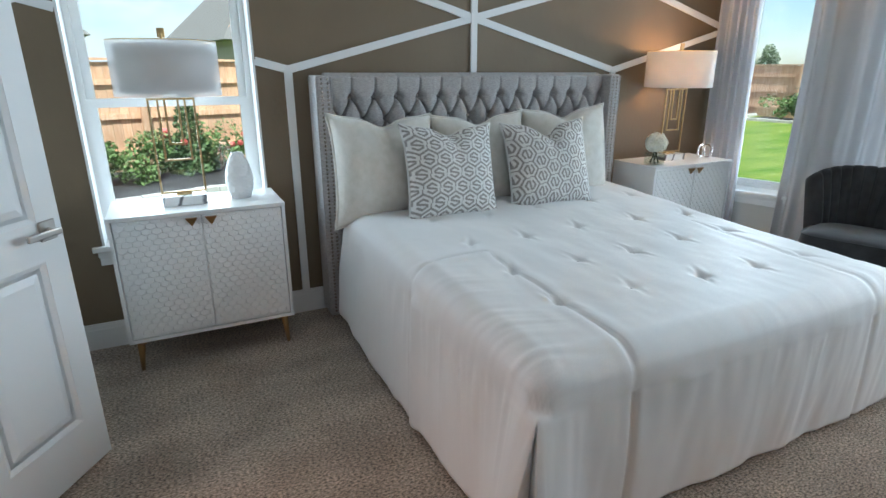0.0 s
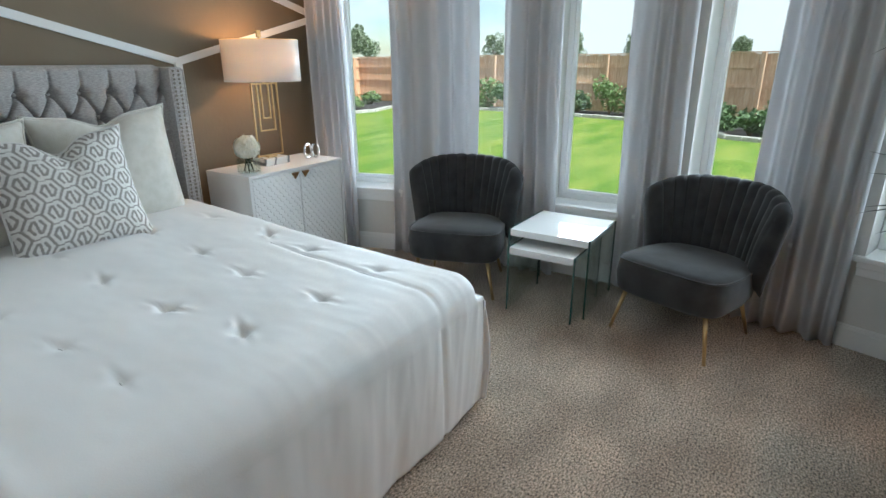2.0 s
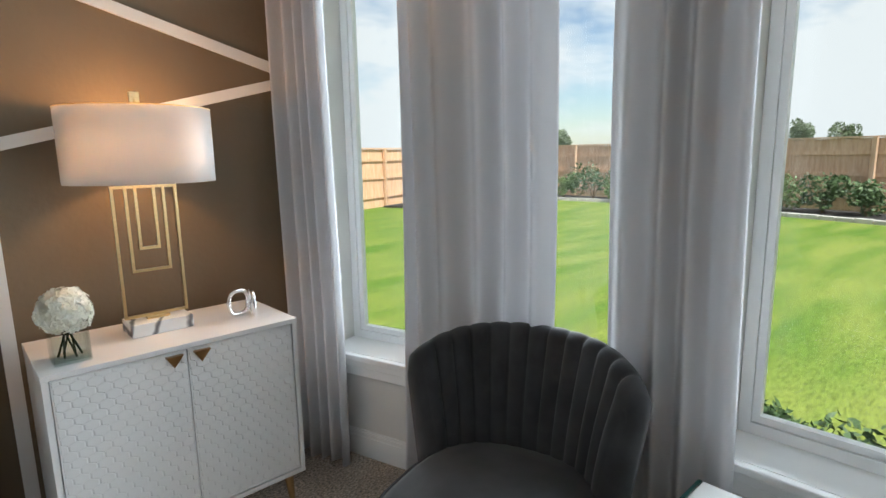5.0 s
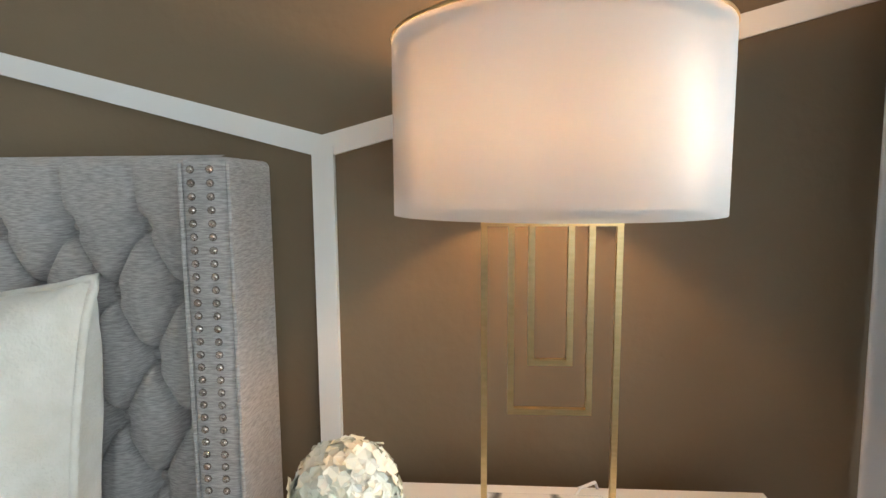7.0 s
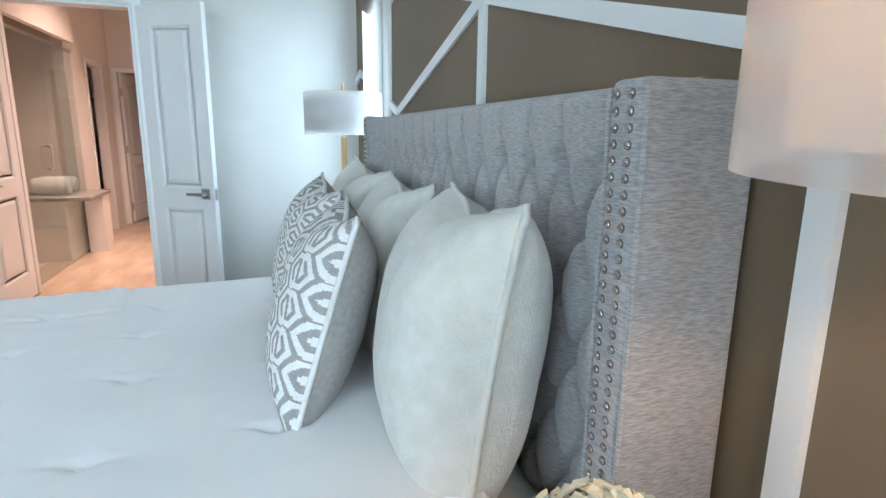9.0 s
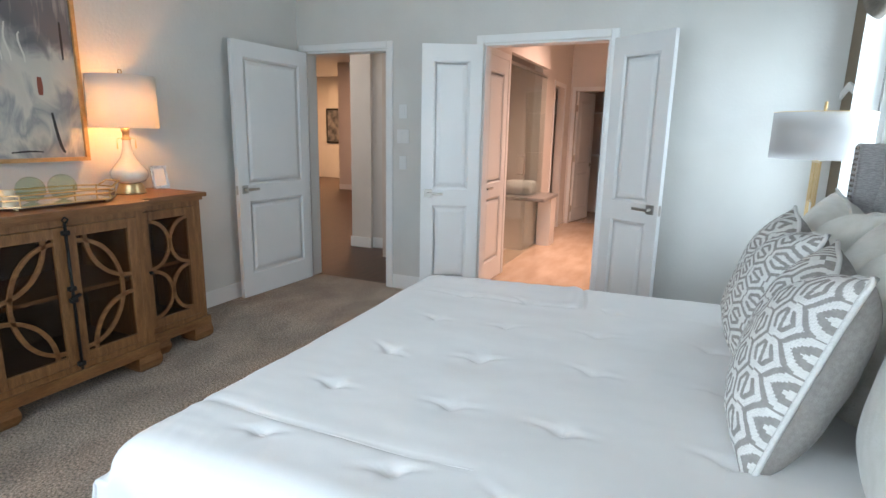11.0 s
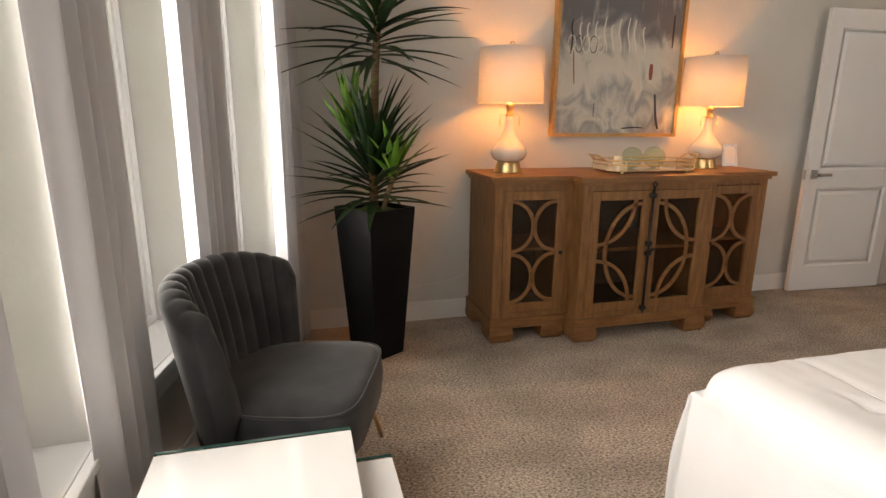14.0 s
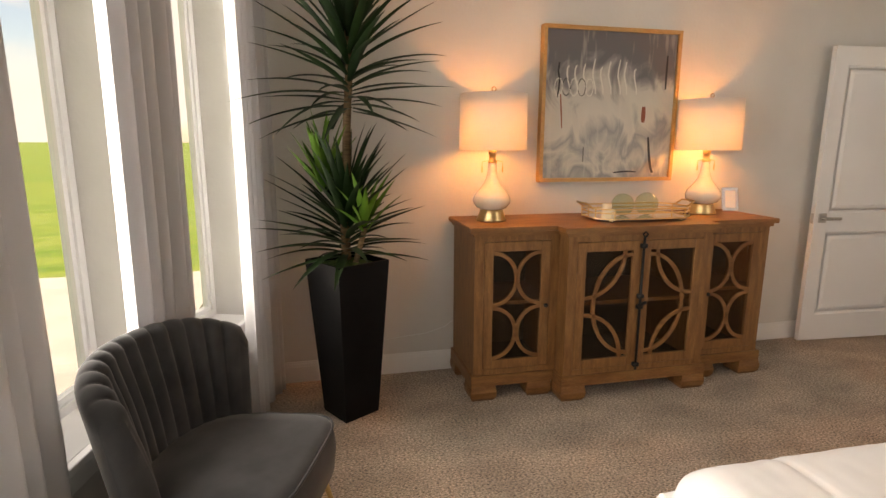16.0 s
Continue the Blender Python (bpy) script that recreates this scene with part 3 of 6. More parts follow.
def casing(y0, y1, h, label):
    for xa, xb in ((WX, WX + 0.016), (WX - 0.146, WX - 0.13)):
        for a, b, za, zb in ((y0 - 0.058, y0 - 0.002, 0.0, h + 0.058), (y1 + 0.002, y1 + 0.058, 0.0, h + 0.058), (y0 - 0.002, y1 + 0.002, h + 0.002, h + 0.058)):
            tagged(obj("trim", B(xa + 0.0005, xb, a, b, za, zb, 0.004), M_TRIM), label, "trim", kind="structure")
    for a, b, za, zb in ((y0, y0 + 0.016, 0.0, h), (y1 - 0.016, y1, 0.0, h), (y0 + 0.016, y1 - 0.016, h - 0.016, h)):
        tagged(obj("trim", B(WX - 0.128, WX - 0.002, a, b, za, zb), M_TRIM), label, "trim", kind="structure")


casing(*ENTRY, DOORH, "white door casing of the entry doorway")
casing(*BATH, DOORH, "white door casing of the bathroom doorway")


def leaf_pose(hx, hy, fx, fy):
    return Matrix.Translation((hx, hy, 0)) @ Matrix.Rotation(math.atan2(fy - hy, fx - hx), 4, "Z")


panel_door("door_1", 0.828, leaf_pose(-0.52, -0.80, 0.345, -0.852), "white two-panel door standing open against the wall")
panel_door("door_2", 0.462, leaf_pose(-0.562, 0.862, -0.362, 0.452), "narrow white two-panel double-door leaf standing open")
panel_door("door_3", 0.475, Matrix.Translation((-0.550, 1.862, 0)) @ Matrix.Rotation(radians(56.0), 4, "Z") @ Matrix.Translation((0, -0.035, 0)), "narrow white two-panel double-door leaf standing open")

for z, w, h in ((1.54, 0.075, 0.115), (1.335, 0.115, 0.115), (1.115, 0.07, 0.115)):
    t = thing("light_switch", "white plastic wall switch plate beside the doorway", "switch", Matrix.Translation((WX, 0.165, z)), group="wall switches")
    part("plate", B(0.0005, 0.006, -w / 2, w / 2, -h / 2, h / 2, 0.002), M_PLATE, t)
    for k in range(2 if w > 0.1 else 1):
        y = (k - 0.5) * 0.046 if w > 0.1 else 0
        part("rocker", B(0.006, 0.009, y - 0.016, y + 0.016, -0.033, 0.033, 0.001), M_PLATE, t)

# ---- bathroom beyond the double doors ----
BX = WX - 0.13
flat("floor_bathroom", -5.3, WX - 0.07, 0.45, 2.9, -0.12, -0.004, M_TILE, "polished cream marble-look bathroom floor", "floor")
flat("ceiling_bathroom", -6.9, BX, -0.9, 3.0, 2.9, 3.0, M_CEIL, "bathroom ceiling", "ceiling")
wall("wall_bath_north", (BX, 2.8), (-5.3, 2.8), 0.1, -0.12, 2.9, M_BATHW, label="warm white bathroom wall")
wall("wall_bath_south_1", (-1.62, 0.76), (BX, 0.76), 0.1, -0.12, 2.9, M_BATHW, [(0.10, 0.74, -0.12, 2.03)], label="warm white bathroom wall with a closed door")
wall("wall_bath_south_2", (-5.1, 0.62), (-3.35, 0.62), 0.1, -0.12, 2.9, M_BATHW, [(0.45, 1.05, -0.12, 2.03)], label="warm white bathroom wall with a doorway")
wall("wall_bath_shower", (-3.35, -0.55), (-1.62, -0.55), 0.1, -0.12, 2.9, M_SHOWER, label="beige tiled shower wall")
wall("wall_bath_shower_side", (-1.62, -0.55), (-1.62, 0.66), 0.1, -0.12, 2.9, M_SHOWER, label="beige tiled shower wall")
wall("wall_bath_shower_end", (-3.35, 0.52), (-3.35, -0.55), 0.1, -0.12, 2.9, M_SHOWER, label="beige tiled shower wall")
wall("wall_bath_shower_head", (-3.35, 0.72), (-1.62, 0.72), 0.06, 2.15, 2.9, M_BATHW, label="warm white wall above the shower glass")
wall("wall_bath_end", (-5.1, 2.8), (-5.1, 0.52), 0.1, -0.12, 2.9, M_BATHW, [(1.35, 2.1, -0.12, 2.03)], label="warm white bathroom end wall with a doorway")
flat("floor_shower", -3.45, -1.6, -0.55, 0.62, -0.10, -0.006, M_SHOWER, "tiled shower floor", "floor")
panel_door("door_4", 0.62, Matrix.Translation((-1.51, 0.735, 0)), "closed white two-panel bathroom door")
panel_door("door_5", 0.70, leaf_pose(-5.205, 0.73, -5.86, 0.86), "white two-panel closet door standing ajar")
for a, b in ((-1.575, -1.522), (-0.878, -0.83)):
    tagged(obj("trim", B(a, b, 0.761, 0.774, 0, 2.09, 0.003), M_TRIM), "white bathroom door casing", "trim", kind="structure")
tagged(obj("trim", B(-1.522, -0.878, 0.761, 0.774, 2.032, 2.09, 0.003), M_TRIM), "white bathroom door casing", "trim", kind="structure")
for a, b in ((-4.70, -4.65), (-4.05, -4.0)):
    tagged(obj("trim", B(a, b, 0.621, 0.634, 0, 2.09, 0.003), M_TRIM), "white bathroom door casing", "trim", kind="structure")
tagged(obj("trim", B(-4.65, -4.05, 0.621, 0.634, 2.032, 2.09, 0.003), M_TRIM), "white bathroom door casing", "trim", kind="structure")
for a, b in ((0.65, 0.70), (1.45, 1.50)):
    tagged(obj("trim", B(-5.1, -5.086, a, b, 0, 2.09, 0.003), M_TRIM), "white closet door casing", "trim", kind="structure")
tagged(obj("trim", B(-5.1, -5.086, 0.70, 1.45, 2.032, 2.09, 0.003), M_TRIM), "white closet door casing", "trim", kind="structure")
# dim closet behind the end wall and the doorway in the side wall
flat("floor_closet", -6.8, -5.2, -0.8, 2.9, -0.12, -0.006, M_CARPET, "closet carpet", "floor")
wall("wall_closet", (-6.7, 2.8), (-6.7, -0.7), 0.1, -0.12, 2.9, M_BATHW, label="closet back wall")
wall("wall_closet_north", (-5.2, 2.8), (-6.7, 2.8), 0.1, -0.12, 2.9, M_BATHW, label="closet side wall")
wall("wall_closet_south", (-6.7, -0.7), (-3.45, -0.7), 0.1, -0.12, 2.9, M_BATHW, label="closet side wall")
tagged(obj("closet_shelf", B(-6.6995, -6.25, -0.6, 2.7, 1.02, 1.045), M_TRIM), "white closet shelf on the wall", "shelf")
tagged(obj("closet_shelf", B(-6.6995, -6.25, -0.6, 2.7, 1.75, 1.775), M_TRIM), "white closet shelf on the wall", "shelf")
# shower glass and its bench
t = thing("shower_enclosure", "frameless clear glass shower door and panel with chrome handle", "shower screen", Matrix.Translation((-3.3, 0.69, 0)))
for a, b, nm in ((0.0, 0.85, "glass_panel"), (0.86, 1.66, "glass_door")):
    part(nm, B(a, b, -0.005, 0.005, 0.0, 2.05), M_CLEAR, t)
part("header_rail", B(0.0, 1.68, -0.012, 0.012, 2.05, 2.075), M_NICKEL, t)
hb = tube(bmesh.new(), [(1.0, 0.006, 1.14), (1.0, 0.045, 1.14), (1.0, 0.05, 1.13), (1.0, 0.05, 0.95), (1.0, 0.045, 0.94), (1.0, 0.006, 0.94)], 0.01)
part("handle", hb, M_NICKEL, t, "curved chrome pull handle", True)
for z in (0.25, 1.85):
    part("hinge", B(1.60, 1.675, -0.012, 0.012, z - 0.045, z + 0.045, 0.003), M_NICKEL, t)
t = thing("shower_bench", "white shower half wall with a grey stone seat", "bench", Matrix.Translation((-3.35, 0.69, 0)))
part("base", B(-0.05, 0.62, -0.45, -0.04, -0.004, 0.60), M_BATHW, t)
part("seat", B(-0.08, 0.66, -0.47, 0.20, 0.60, 0.64, 0.008), M_STONE, t, "grey stone slab seat")
part("support", B(-0.05, 0.20, 0.011, 0.18, -0.004, 0.60), M_BATHW, t)


def towel_roll(x, y):
    bm = bmesh.new()
    prof = [(0.02, -0.16), (0.075, -0.165), (0.085, -0.14), (0.085, 0.14), (0.075, 0.165), (0.02, 0.16)]
    r = lathe(prof, 24, Matrix.Rotation(radians(90), 4, "X"))
    ob = obj("rolled_towel", r, M_TOWEL, None, smooth=True)
    ob.matrix_basis = Matrix.Translation((x, y, 0.725))
    tagged(ob, "rolled white terry towel on the stone shower seat", "towel", group="rolled towels")


towel_roll(-3.14, 0.69 - 0.2)
towel_roll(-2.96, 0.69 - 0.2)
# fixture out of view, added with its lamp to light the bathroom warmly
tagged(obj("added_ceiling_light", lathe([(0.16, 0), (0.16, 0.03), (0.12, 0.05)], 32, Matrix.Translation((-2.6, 1.7, 2.845))), M_PORC, smooth=True), "round white ceiling light added out of view to light the bathroom", "ceiling light")
lamp("added_bath_light", "AREA", Matrix.Translation((-2.6, 1.7, 2.83)), BATH_POWER, (1.0, 0.60, 0.44), 0.9).data.spread = radians(125)

# ---- hall beyond the entry door ----
flat("floor_hall", -10.2, WX - 0.07, -8.0, 0.36, -0.13, -0.008, M_DARKWOOD, "dark brown wooden hall floor", "floor")
flat("ceiling_hall", -10.2, BX, -8.0, 0.36, 2.9, 3.0, M_CEIL, "hall ceiling", "ceiling")
wall("wall_hall_north", (BX, 0.34), (-2.0, 0.34), 0.1, -0.12, 2.9, M_HALLW, label="hall wall")
tagged(obj("wall_hall_corner", B(-2.12, -2.0, -1.0, 0.34, -0.12, 2.9), M_HALLW), "hall wall in shade", "wall", kind="structure")
tagged(obj("wall_hall_pier", B(-2.2, -1.95, -1.27, -1.0, -0.12, 2.9), M_HALLW), "white end of a hall wall", "wall", kind="structure")
tagged(obj("baseboard", B(-1.95, -1.935, -1.285, -1.0, 0, 0.12), M_TRIM), "white hall baseboard", "baseboard", kind="structure")
tagged(obj("baseboard", B(-2.0, -1.985, -0.999, 0.33, 0, 0.12), M_TRIM), "white hall baseboard", "baseboard", kind="structure")
tagged(obj("wall_hall_far", B(-7.6, -7.4, -5.25, -1.2, -0.12, 2.9), M_HALLW), "far hall wall in warm lamplight", "wall", kind="structure")
tagged(obj("baseboard", B(-7.4, -7.385, -5.25, -1.2, 0, 0.12), M_TRIM), "white hall baseboard", "baseboard", kind="structure")
tagged(obj("wall_hall_back", B(-10.2, -10.1, -8.0, 0.36, -0.12, 2.9), M_HALLW), "far room wall in warm lamplight", "wall", kind="structure")
tagged(obj("wall_hall_south", B(-10.2, BX, -8.1, -8.0, -0.12, 2.9), M_HALLW), "far room wall", "wall", kind="structure")
tagged(obj("wall_hall_east", B(BX - 0.1, BX, -8.0, SY - 0.14, -0.12, 2.9), M_HALLW), "hall side wall", "wall", kind="structure")
t = thing("wall_picture", "dark framed picture on the far wall", "picture", Matrix.Translation((-10.1, -7.2, 1.5)))
part("frame", B(0.0, 0.03, -0.35, 0.35, -0.5, 0.5, 0.006), M_IRON, t)
part("print", B(0.03, 0.034, -0.3, 0.3, -0.45, 0.45), M_ROPE, t)
# three added ceiling lamps, none in sight; the first brightens the pier
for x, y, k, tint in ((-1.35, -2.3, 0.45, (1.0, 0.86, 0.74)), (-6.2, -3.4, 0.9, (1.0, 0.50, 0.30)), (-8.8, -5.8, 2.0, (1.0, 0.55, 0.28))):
    tagged(obj("added_ceiling_light", lathe([(0.14, 0), (0.14, 0.03), (0.1, 0.05)], 32, Matrix.Translation((x, y, 2.845))), M_PORC, smooth=True), "round white ceiling light added out of view to light the hall", "ceiling light")
    lamp("hall_fill_light", "AREA", Matrix.Translation((x, y, 2.83)), HALL_POWER * k, tint, 0.8)

# ---- bed ----
CX = 1.836
HB_TOP = 1.376
BED = thing("bed", "king bed with a grey tufted linen wingback headboard and nailhead trim", "bed", Matrix.Translation((CX, NY, 0)))


def dents(x, z):
    """Depth of the button tufting at a point of the headboard, rows every 0.118 m, buttons every 0.145 m."""
    pitch, rowh, top = 0.135, 0.121, HB_TOP - 0.128
    best, crease = 9.0, 0.0
    r = (top - z) / rowh
    for k in (math.floor(r), math.ceil(r)):
        if k < 0:
            continue
        off = (k % 2) * 0.5 * pitch
        n = round((x - off) / pitch)
        dx, dz = x - off - n * pitch, z - (top - k * rowh)
        d2 = math.hypot(dx, dz)
        best = min(best, d2)
    # creases run on diagonals between buttons, and straight up from the first row
    a = (x / pitch + r / 2)
    b = (x / pitch - r / 2)
    if r >= 0:
        da = abs(a - round(a)) * pitch * 0.75
        db = abs(b - round(b)) * pitch * 0.75
        crease = max(math.exp(-(da / 0.0048) ** 2), math.exp(-(db / 0.0048) ** 2))
        pill = min(1.0, min(da, db) / 0.045)
    else:
        n = round(x / pitch)
        da = abs(x - n * pitch)
        crease = math.exp(-(da / 0.005) ** 2) * max(0.25, 1 + r * 0.7)
        pill = 0.6 + 0.4 * min(1.0, da / 0.045)
    return 0.052 * math.exp(-(best / 0.021) ** 2) + 0.024 * crease - 0.020 * pill ** 0.7


bm = bmesh.new()
hw = 0.945


def hb_front(u, v):
    x, z = -hw + 2 * hw * u, 0.30 + (HB_TOP - 0.30) * v
    y = -0.100 + dents(x, z)
    if v > 0.975:
        q = (v - 0.975) / 0.025
        y = y * (1 - q * q) + -0.035 * q * q
    return (x, y, z)


vs, fs = grid(bm, 400, 200, hb_front)
part("tufted_panel", bm, M_LINEN, BED, "button-tufted grey linen panel", True)
part("headboard_core", B(-hw, hw, -0.030, -0.012, 0.0, HB_TOP - 0.004, 0.004), M_LINEN, BED)
bb = bmesh.new()
pitch, rowh = 0.135, 0.121
for k in range(6):
    z = HB_TOP - 0.128 - k * rowh
    off = (k % 2) * 0.5 * pitch
    for n in range(-7, 8):
        x = off + n * pitch
        if abs(x) < hw - 0.03:
            s = lathe([(0.003, 0.006), (0.009, 0.004), (0.011, 0.0)], 8, Matrix.Translation((x, -0.064, z)) @ Matrix.Rotation(radians(90), 4, "X"))
            me = bpy.data.meshes.new("tmp")
            s.to_mesh(me)
            bb.from_mesh(me)
            bpy.data.meshes.remove(me)
            s.free()
tagged(part("tuft_buttons", bb, M_LINEN, BED), kind="stuff")
for s in (-1, 1):
    xi, xo = s * 0.945, s * 1.022
    w = part("wing", B(min(xi, xo), max(xi, xo), -0.195, -0.012, 0.02, HB_TOP - 0.012, 0.012, 3), M_LINEN, BED, "grey linen side wing", True)
    pipe = bmesh.new()
    for x in (xi - s * 0.001, xo):
        tube(pipe, [(x, -0.192, 0.05), (x, -0.192, HB_TOP - 0.022)], 0.004, 6)
    part("welt", pipe, M_LINEN, w)
    nl = bmesh.new()
    z = HB_TOP - 0.032
    while z > 0.05:
        for x in (xi + s * 0.018, xi + s * 0.049):
            d = lathe([(0.0068, 0), (0.0055, 0.0032), (0.0024, 0.005)], 8, Matrix.Translation((x, -0.1952, z)) @ Matrix.Rotation(radians(90), 4, "X"))
            me = bpy.data.meshes.new("tmp")
            d.to_mesh(me)
            nl.from_mesh(me)
            bpy.data.meshes.remove(me)
            d.free()
        z -= 0.0212
    tagged(part("nailhead_trim", nl, M_NAIL, w, "double row of nickel nailheads", True), kind="stuff")
part("mattress", B(-0.895, 0.885, -2.0, -0.102, 0.12, 0.555, 0.05, 3), M_CREAM, BED, smooth=True)
for x in (-0.8, 0.8):
    for y in (-1.9, -0.3):
        part("leg", B(x - 0.03, x + 0.03, y - 0.03, y + 0.03, 0.0, 0.13), M_IRON, BED)

# duvet: top sheet and falling sides, in bed coordinates (x across, y from the wall)
rng = random.Random(5)
DX0, DX1, DY0, DY1, DTOP, RAD = -0.955, 0.955, -2.09, -0.30, 0.642, 0.115
TUFTS = [(x + 0.03 * rng.uniform(-1, 1), y + 0.03 * rng.uniform(-1, 1), rng.uniform(0.6, 1.3), 1.45 + rng.uniform(-0.45, 0.45)) for y in (-1.72, -1.37, -1.02, -0.67) for x in (-0.60, -0.26, 0.085, 0.425, 0.765)]
SEAMS = (-0.60, 0.66)


def wrinkle(s, t):
    """Pulled folds that run across s, in metres."""
    a = noise.noise((s * 13, t * 2.2, 1.7))
    b = noise.noise((s * 27, t * 3.0, 5.1))
    return (0.0075 * (0.5 - abs(a) * 1.6) + 0.003 * (0.5 - abs(b) * 1.6)) * max(0.0, 0.45 + 1.1 * noise.noise((s * 1.6, t * 0.5, 8.0)))


def cross_y(x):
    return -1.16 - 0.25 * (SEAMS[0] - x) ** 1.3 if x < SEAMS[0] else -1.16


def top_z(x, y):
    e = min(x - DX0, DX1 - x)
    f = y - DY0
    z = DTOP + 0.038 * (y + 1.25)
    q = min(1.0, sum(max(0.0, 1 - max(0.0, d) / RAD) ** 3 for d in (e, f)) ** (1 / 3))
    z -= RAD * (1 - math.sqrt(1 - q * q))
    z += 0.012 * math.sin(x * 2.1 + 0.6) * math.cos(y * 1.9) + 0.004 * noise.noise((x * 3, y * 3, 2.0))
    for tx, ty, a, ang in TUFTS:
        dx, dy = x - tx, y - ty
        d = math.hypot(dx, dy)
        if d < 0.3:
            z -= a * (0.020 * math.exp(-(d / 0.028) ** 2) + 0.009 * math.exp(-(d / 0.13) ** 2))
            c, s = math.cos(ang), math.sin(ang)
            u, v = dx * c + dy * s, -dx * s + dy * c
            z -= a * 0.0055 * (math.exp(-(v / 0.010) ** 2) - 0.5 * math.exp(-((abs(v) - 0.02) / 0.014) ** 2)) * math.exp(-((abs(u) - 0.03) / 0.05) ** 2)
    for sx in SEAMS:
        c = sx + 0.03 * math.sin((y + 2.07) * 1.5)
        if y < -1.15:
            g = min(1, (-1.15 - y) / 0.1) * (1.0 if sx < 0 else 0.5)
            z -= 0.010 * g * math.exp(-((x - c) / 0.008) ** 2)
            z += 0.003 * g * math.exp(-((abs(x - c) - 0.035) / 0.025) ** 2)
    if x < SEAMS[0] + 0.03:
        c = cross_y(x)
        z -= 0.010 * math.exp(-((y - c) / 0.009) ** 2)
        z += 0.007 * math.exp(-((y - c + 0.04) / 0.03) ** 2)
    z += wrinkle(y + 0.25 * x, x) * math.exp(-((x - DX0) / 0.24) ** 2) + 0.6 * wrinkle(y - 0.2 * x, x + 5) * math.exp(-((DX1 - x) / 0.2) ** 2)
    z += 0.4 * wrinkle(x, y + 9) * math.exp(-(f / 0.22) ** 2)
    z += 0.0022 * noise.noise((x * 9, y * 5, 4.0)) + 0.0008 * noise.noise((x * 22, y * 14, 1.0))
    return z


def side(base, nrm, s, h):
    """Point of the falling side; s metres along the hem, h from 0 at the edge to 1 at the hem."""
    z0 = top_z(base.x, base.y)
    foot = abs(nrm.y) > 0.7
    left = nrm.x < -0.7
    hem = 0.02 if foot else (0.035 + (0.10 * max(0, (base.y + 0.9)) if left else 0))
    z = z0 + (hem - z0) * h
    drop = z0 - z
    flare = (0.004 if foot else 0.05 if left else 0.02) * h ** 1.3
    d = base.x - DX0 if foot else base.y - DY0
    if foot or left:
        flare += 0.085 * h ** 0.6 * math.exp(-(d / 0.13) ** 2)
    fold = (0.003 + 0.009 * h) * math.sin(s * 15 + 6 * noise.noise((s * 1.7, 0, 0))) * (0.35 + 0.65 * abs(noise.noise((s * 1.1, 3.0, 0)))) * min(1, drop / 0.12)
    fold += 0.004 * noise.noise((s * 14, h * 1.5, 0)) + 0.010 * noise.noise((s * 5, h * 1.2, 3))
    w = min(1, drop / 0.05)
    if left:
        fold += 2.0 * w * (1 - 0.6 * h) * wrinkle(base.y - 0.24 + 0.1 * h, base.x + 0.4 * h)
        c = cross_y(DX0) - 0.10 * h ** 0.8
        fold += -0.016 * math.exp(-((base.y - c) / 0.012) ** 2) + 0.014 * math.exp(-((base.y - c + 0.05) / 0.035) ** 2)
    if foot:
        fold += 0.9 * w * (1 - 0.4 * h) * wrinkle(base.x + 0.05 * h, base.y + 9 + 0.4 * h)
    for sx in SEAMS:
        if foot:
            fold -= (1.0 if sx < 0 else 0.5) * 0.016 * math.exp(-((base.x - sx) / 0.013) ** 2)
    p = base + nrm * (flare + fold + 0.008 * math.sin(math.pi * h))
    return Vector((p.x, p.y, z))


bm = bmesh.new()
NX, NYY = 190, 190
topv = [[bm.verts.new((DX0 + (DX1 - DX0) * i / NX, DY0 + (DY1 - DY0) * j / NYY, top_z(DX0 + (DX1 - DX0) * i / NX, DY0 + (DY1 - DY0) * j / NYY))) for j in range(NYY + 1)] for i in range(NX + 1)]
for i in range(NX):
    for j in range(NYY):
        bm.faces.new((topv[i][j], topv[i + 1][j], topv[i + 1][j + 1], topv[i][j + 1]))
cols = []
for j in range(NYY, -1, -1):
    cols.append((topv[0][j], Vector((-1, 0, 0))))
FAN = 14
for k in range(1, 64):
    a = math.pi + math.pi / 2 * k / 64
    cols.append((topv[0][0], Vector((math.cos(a), math.sin(a), 0))))
for i in range(NX + 1):
    cols.append((topv[i][0], Vector((0, -1, 0))))
for k in range(1, FAN):
    a = 1.5 * math.pi + math.pi / 2 * k / FAN
    cols.append((topv[NX][0], Vector((math.cos(a), math.sin(a), 0))))
for j in range(NYY + 1):
    cols.append((topv[NX][j], Vector((1, 0, 0))))
ROWS = 34
prev, s = None, 0.0
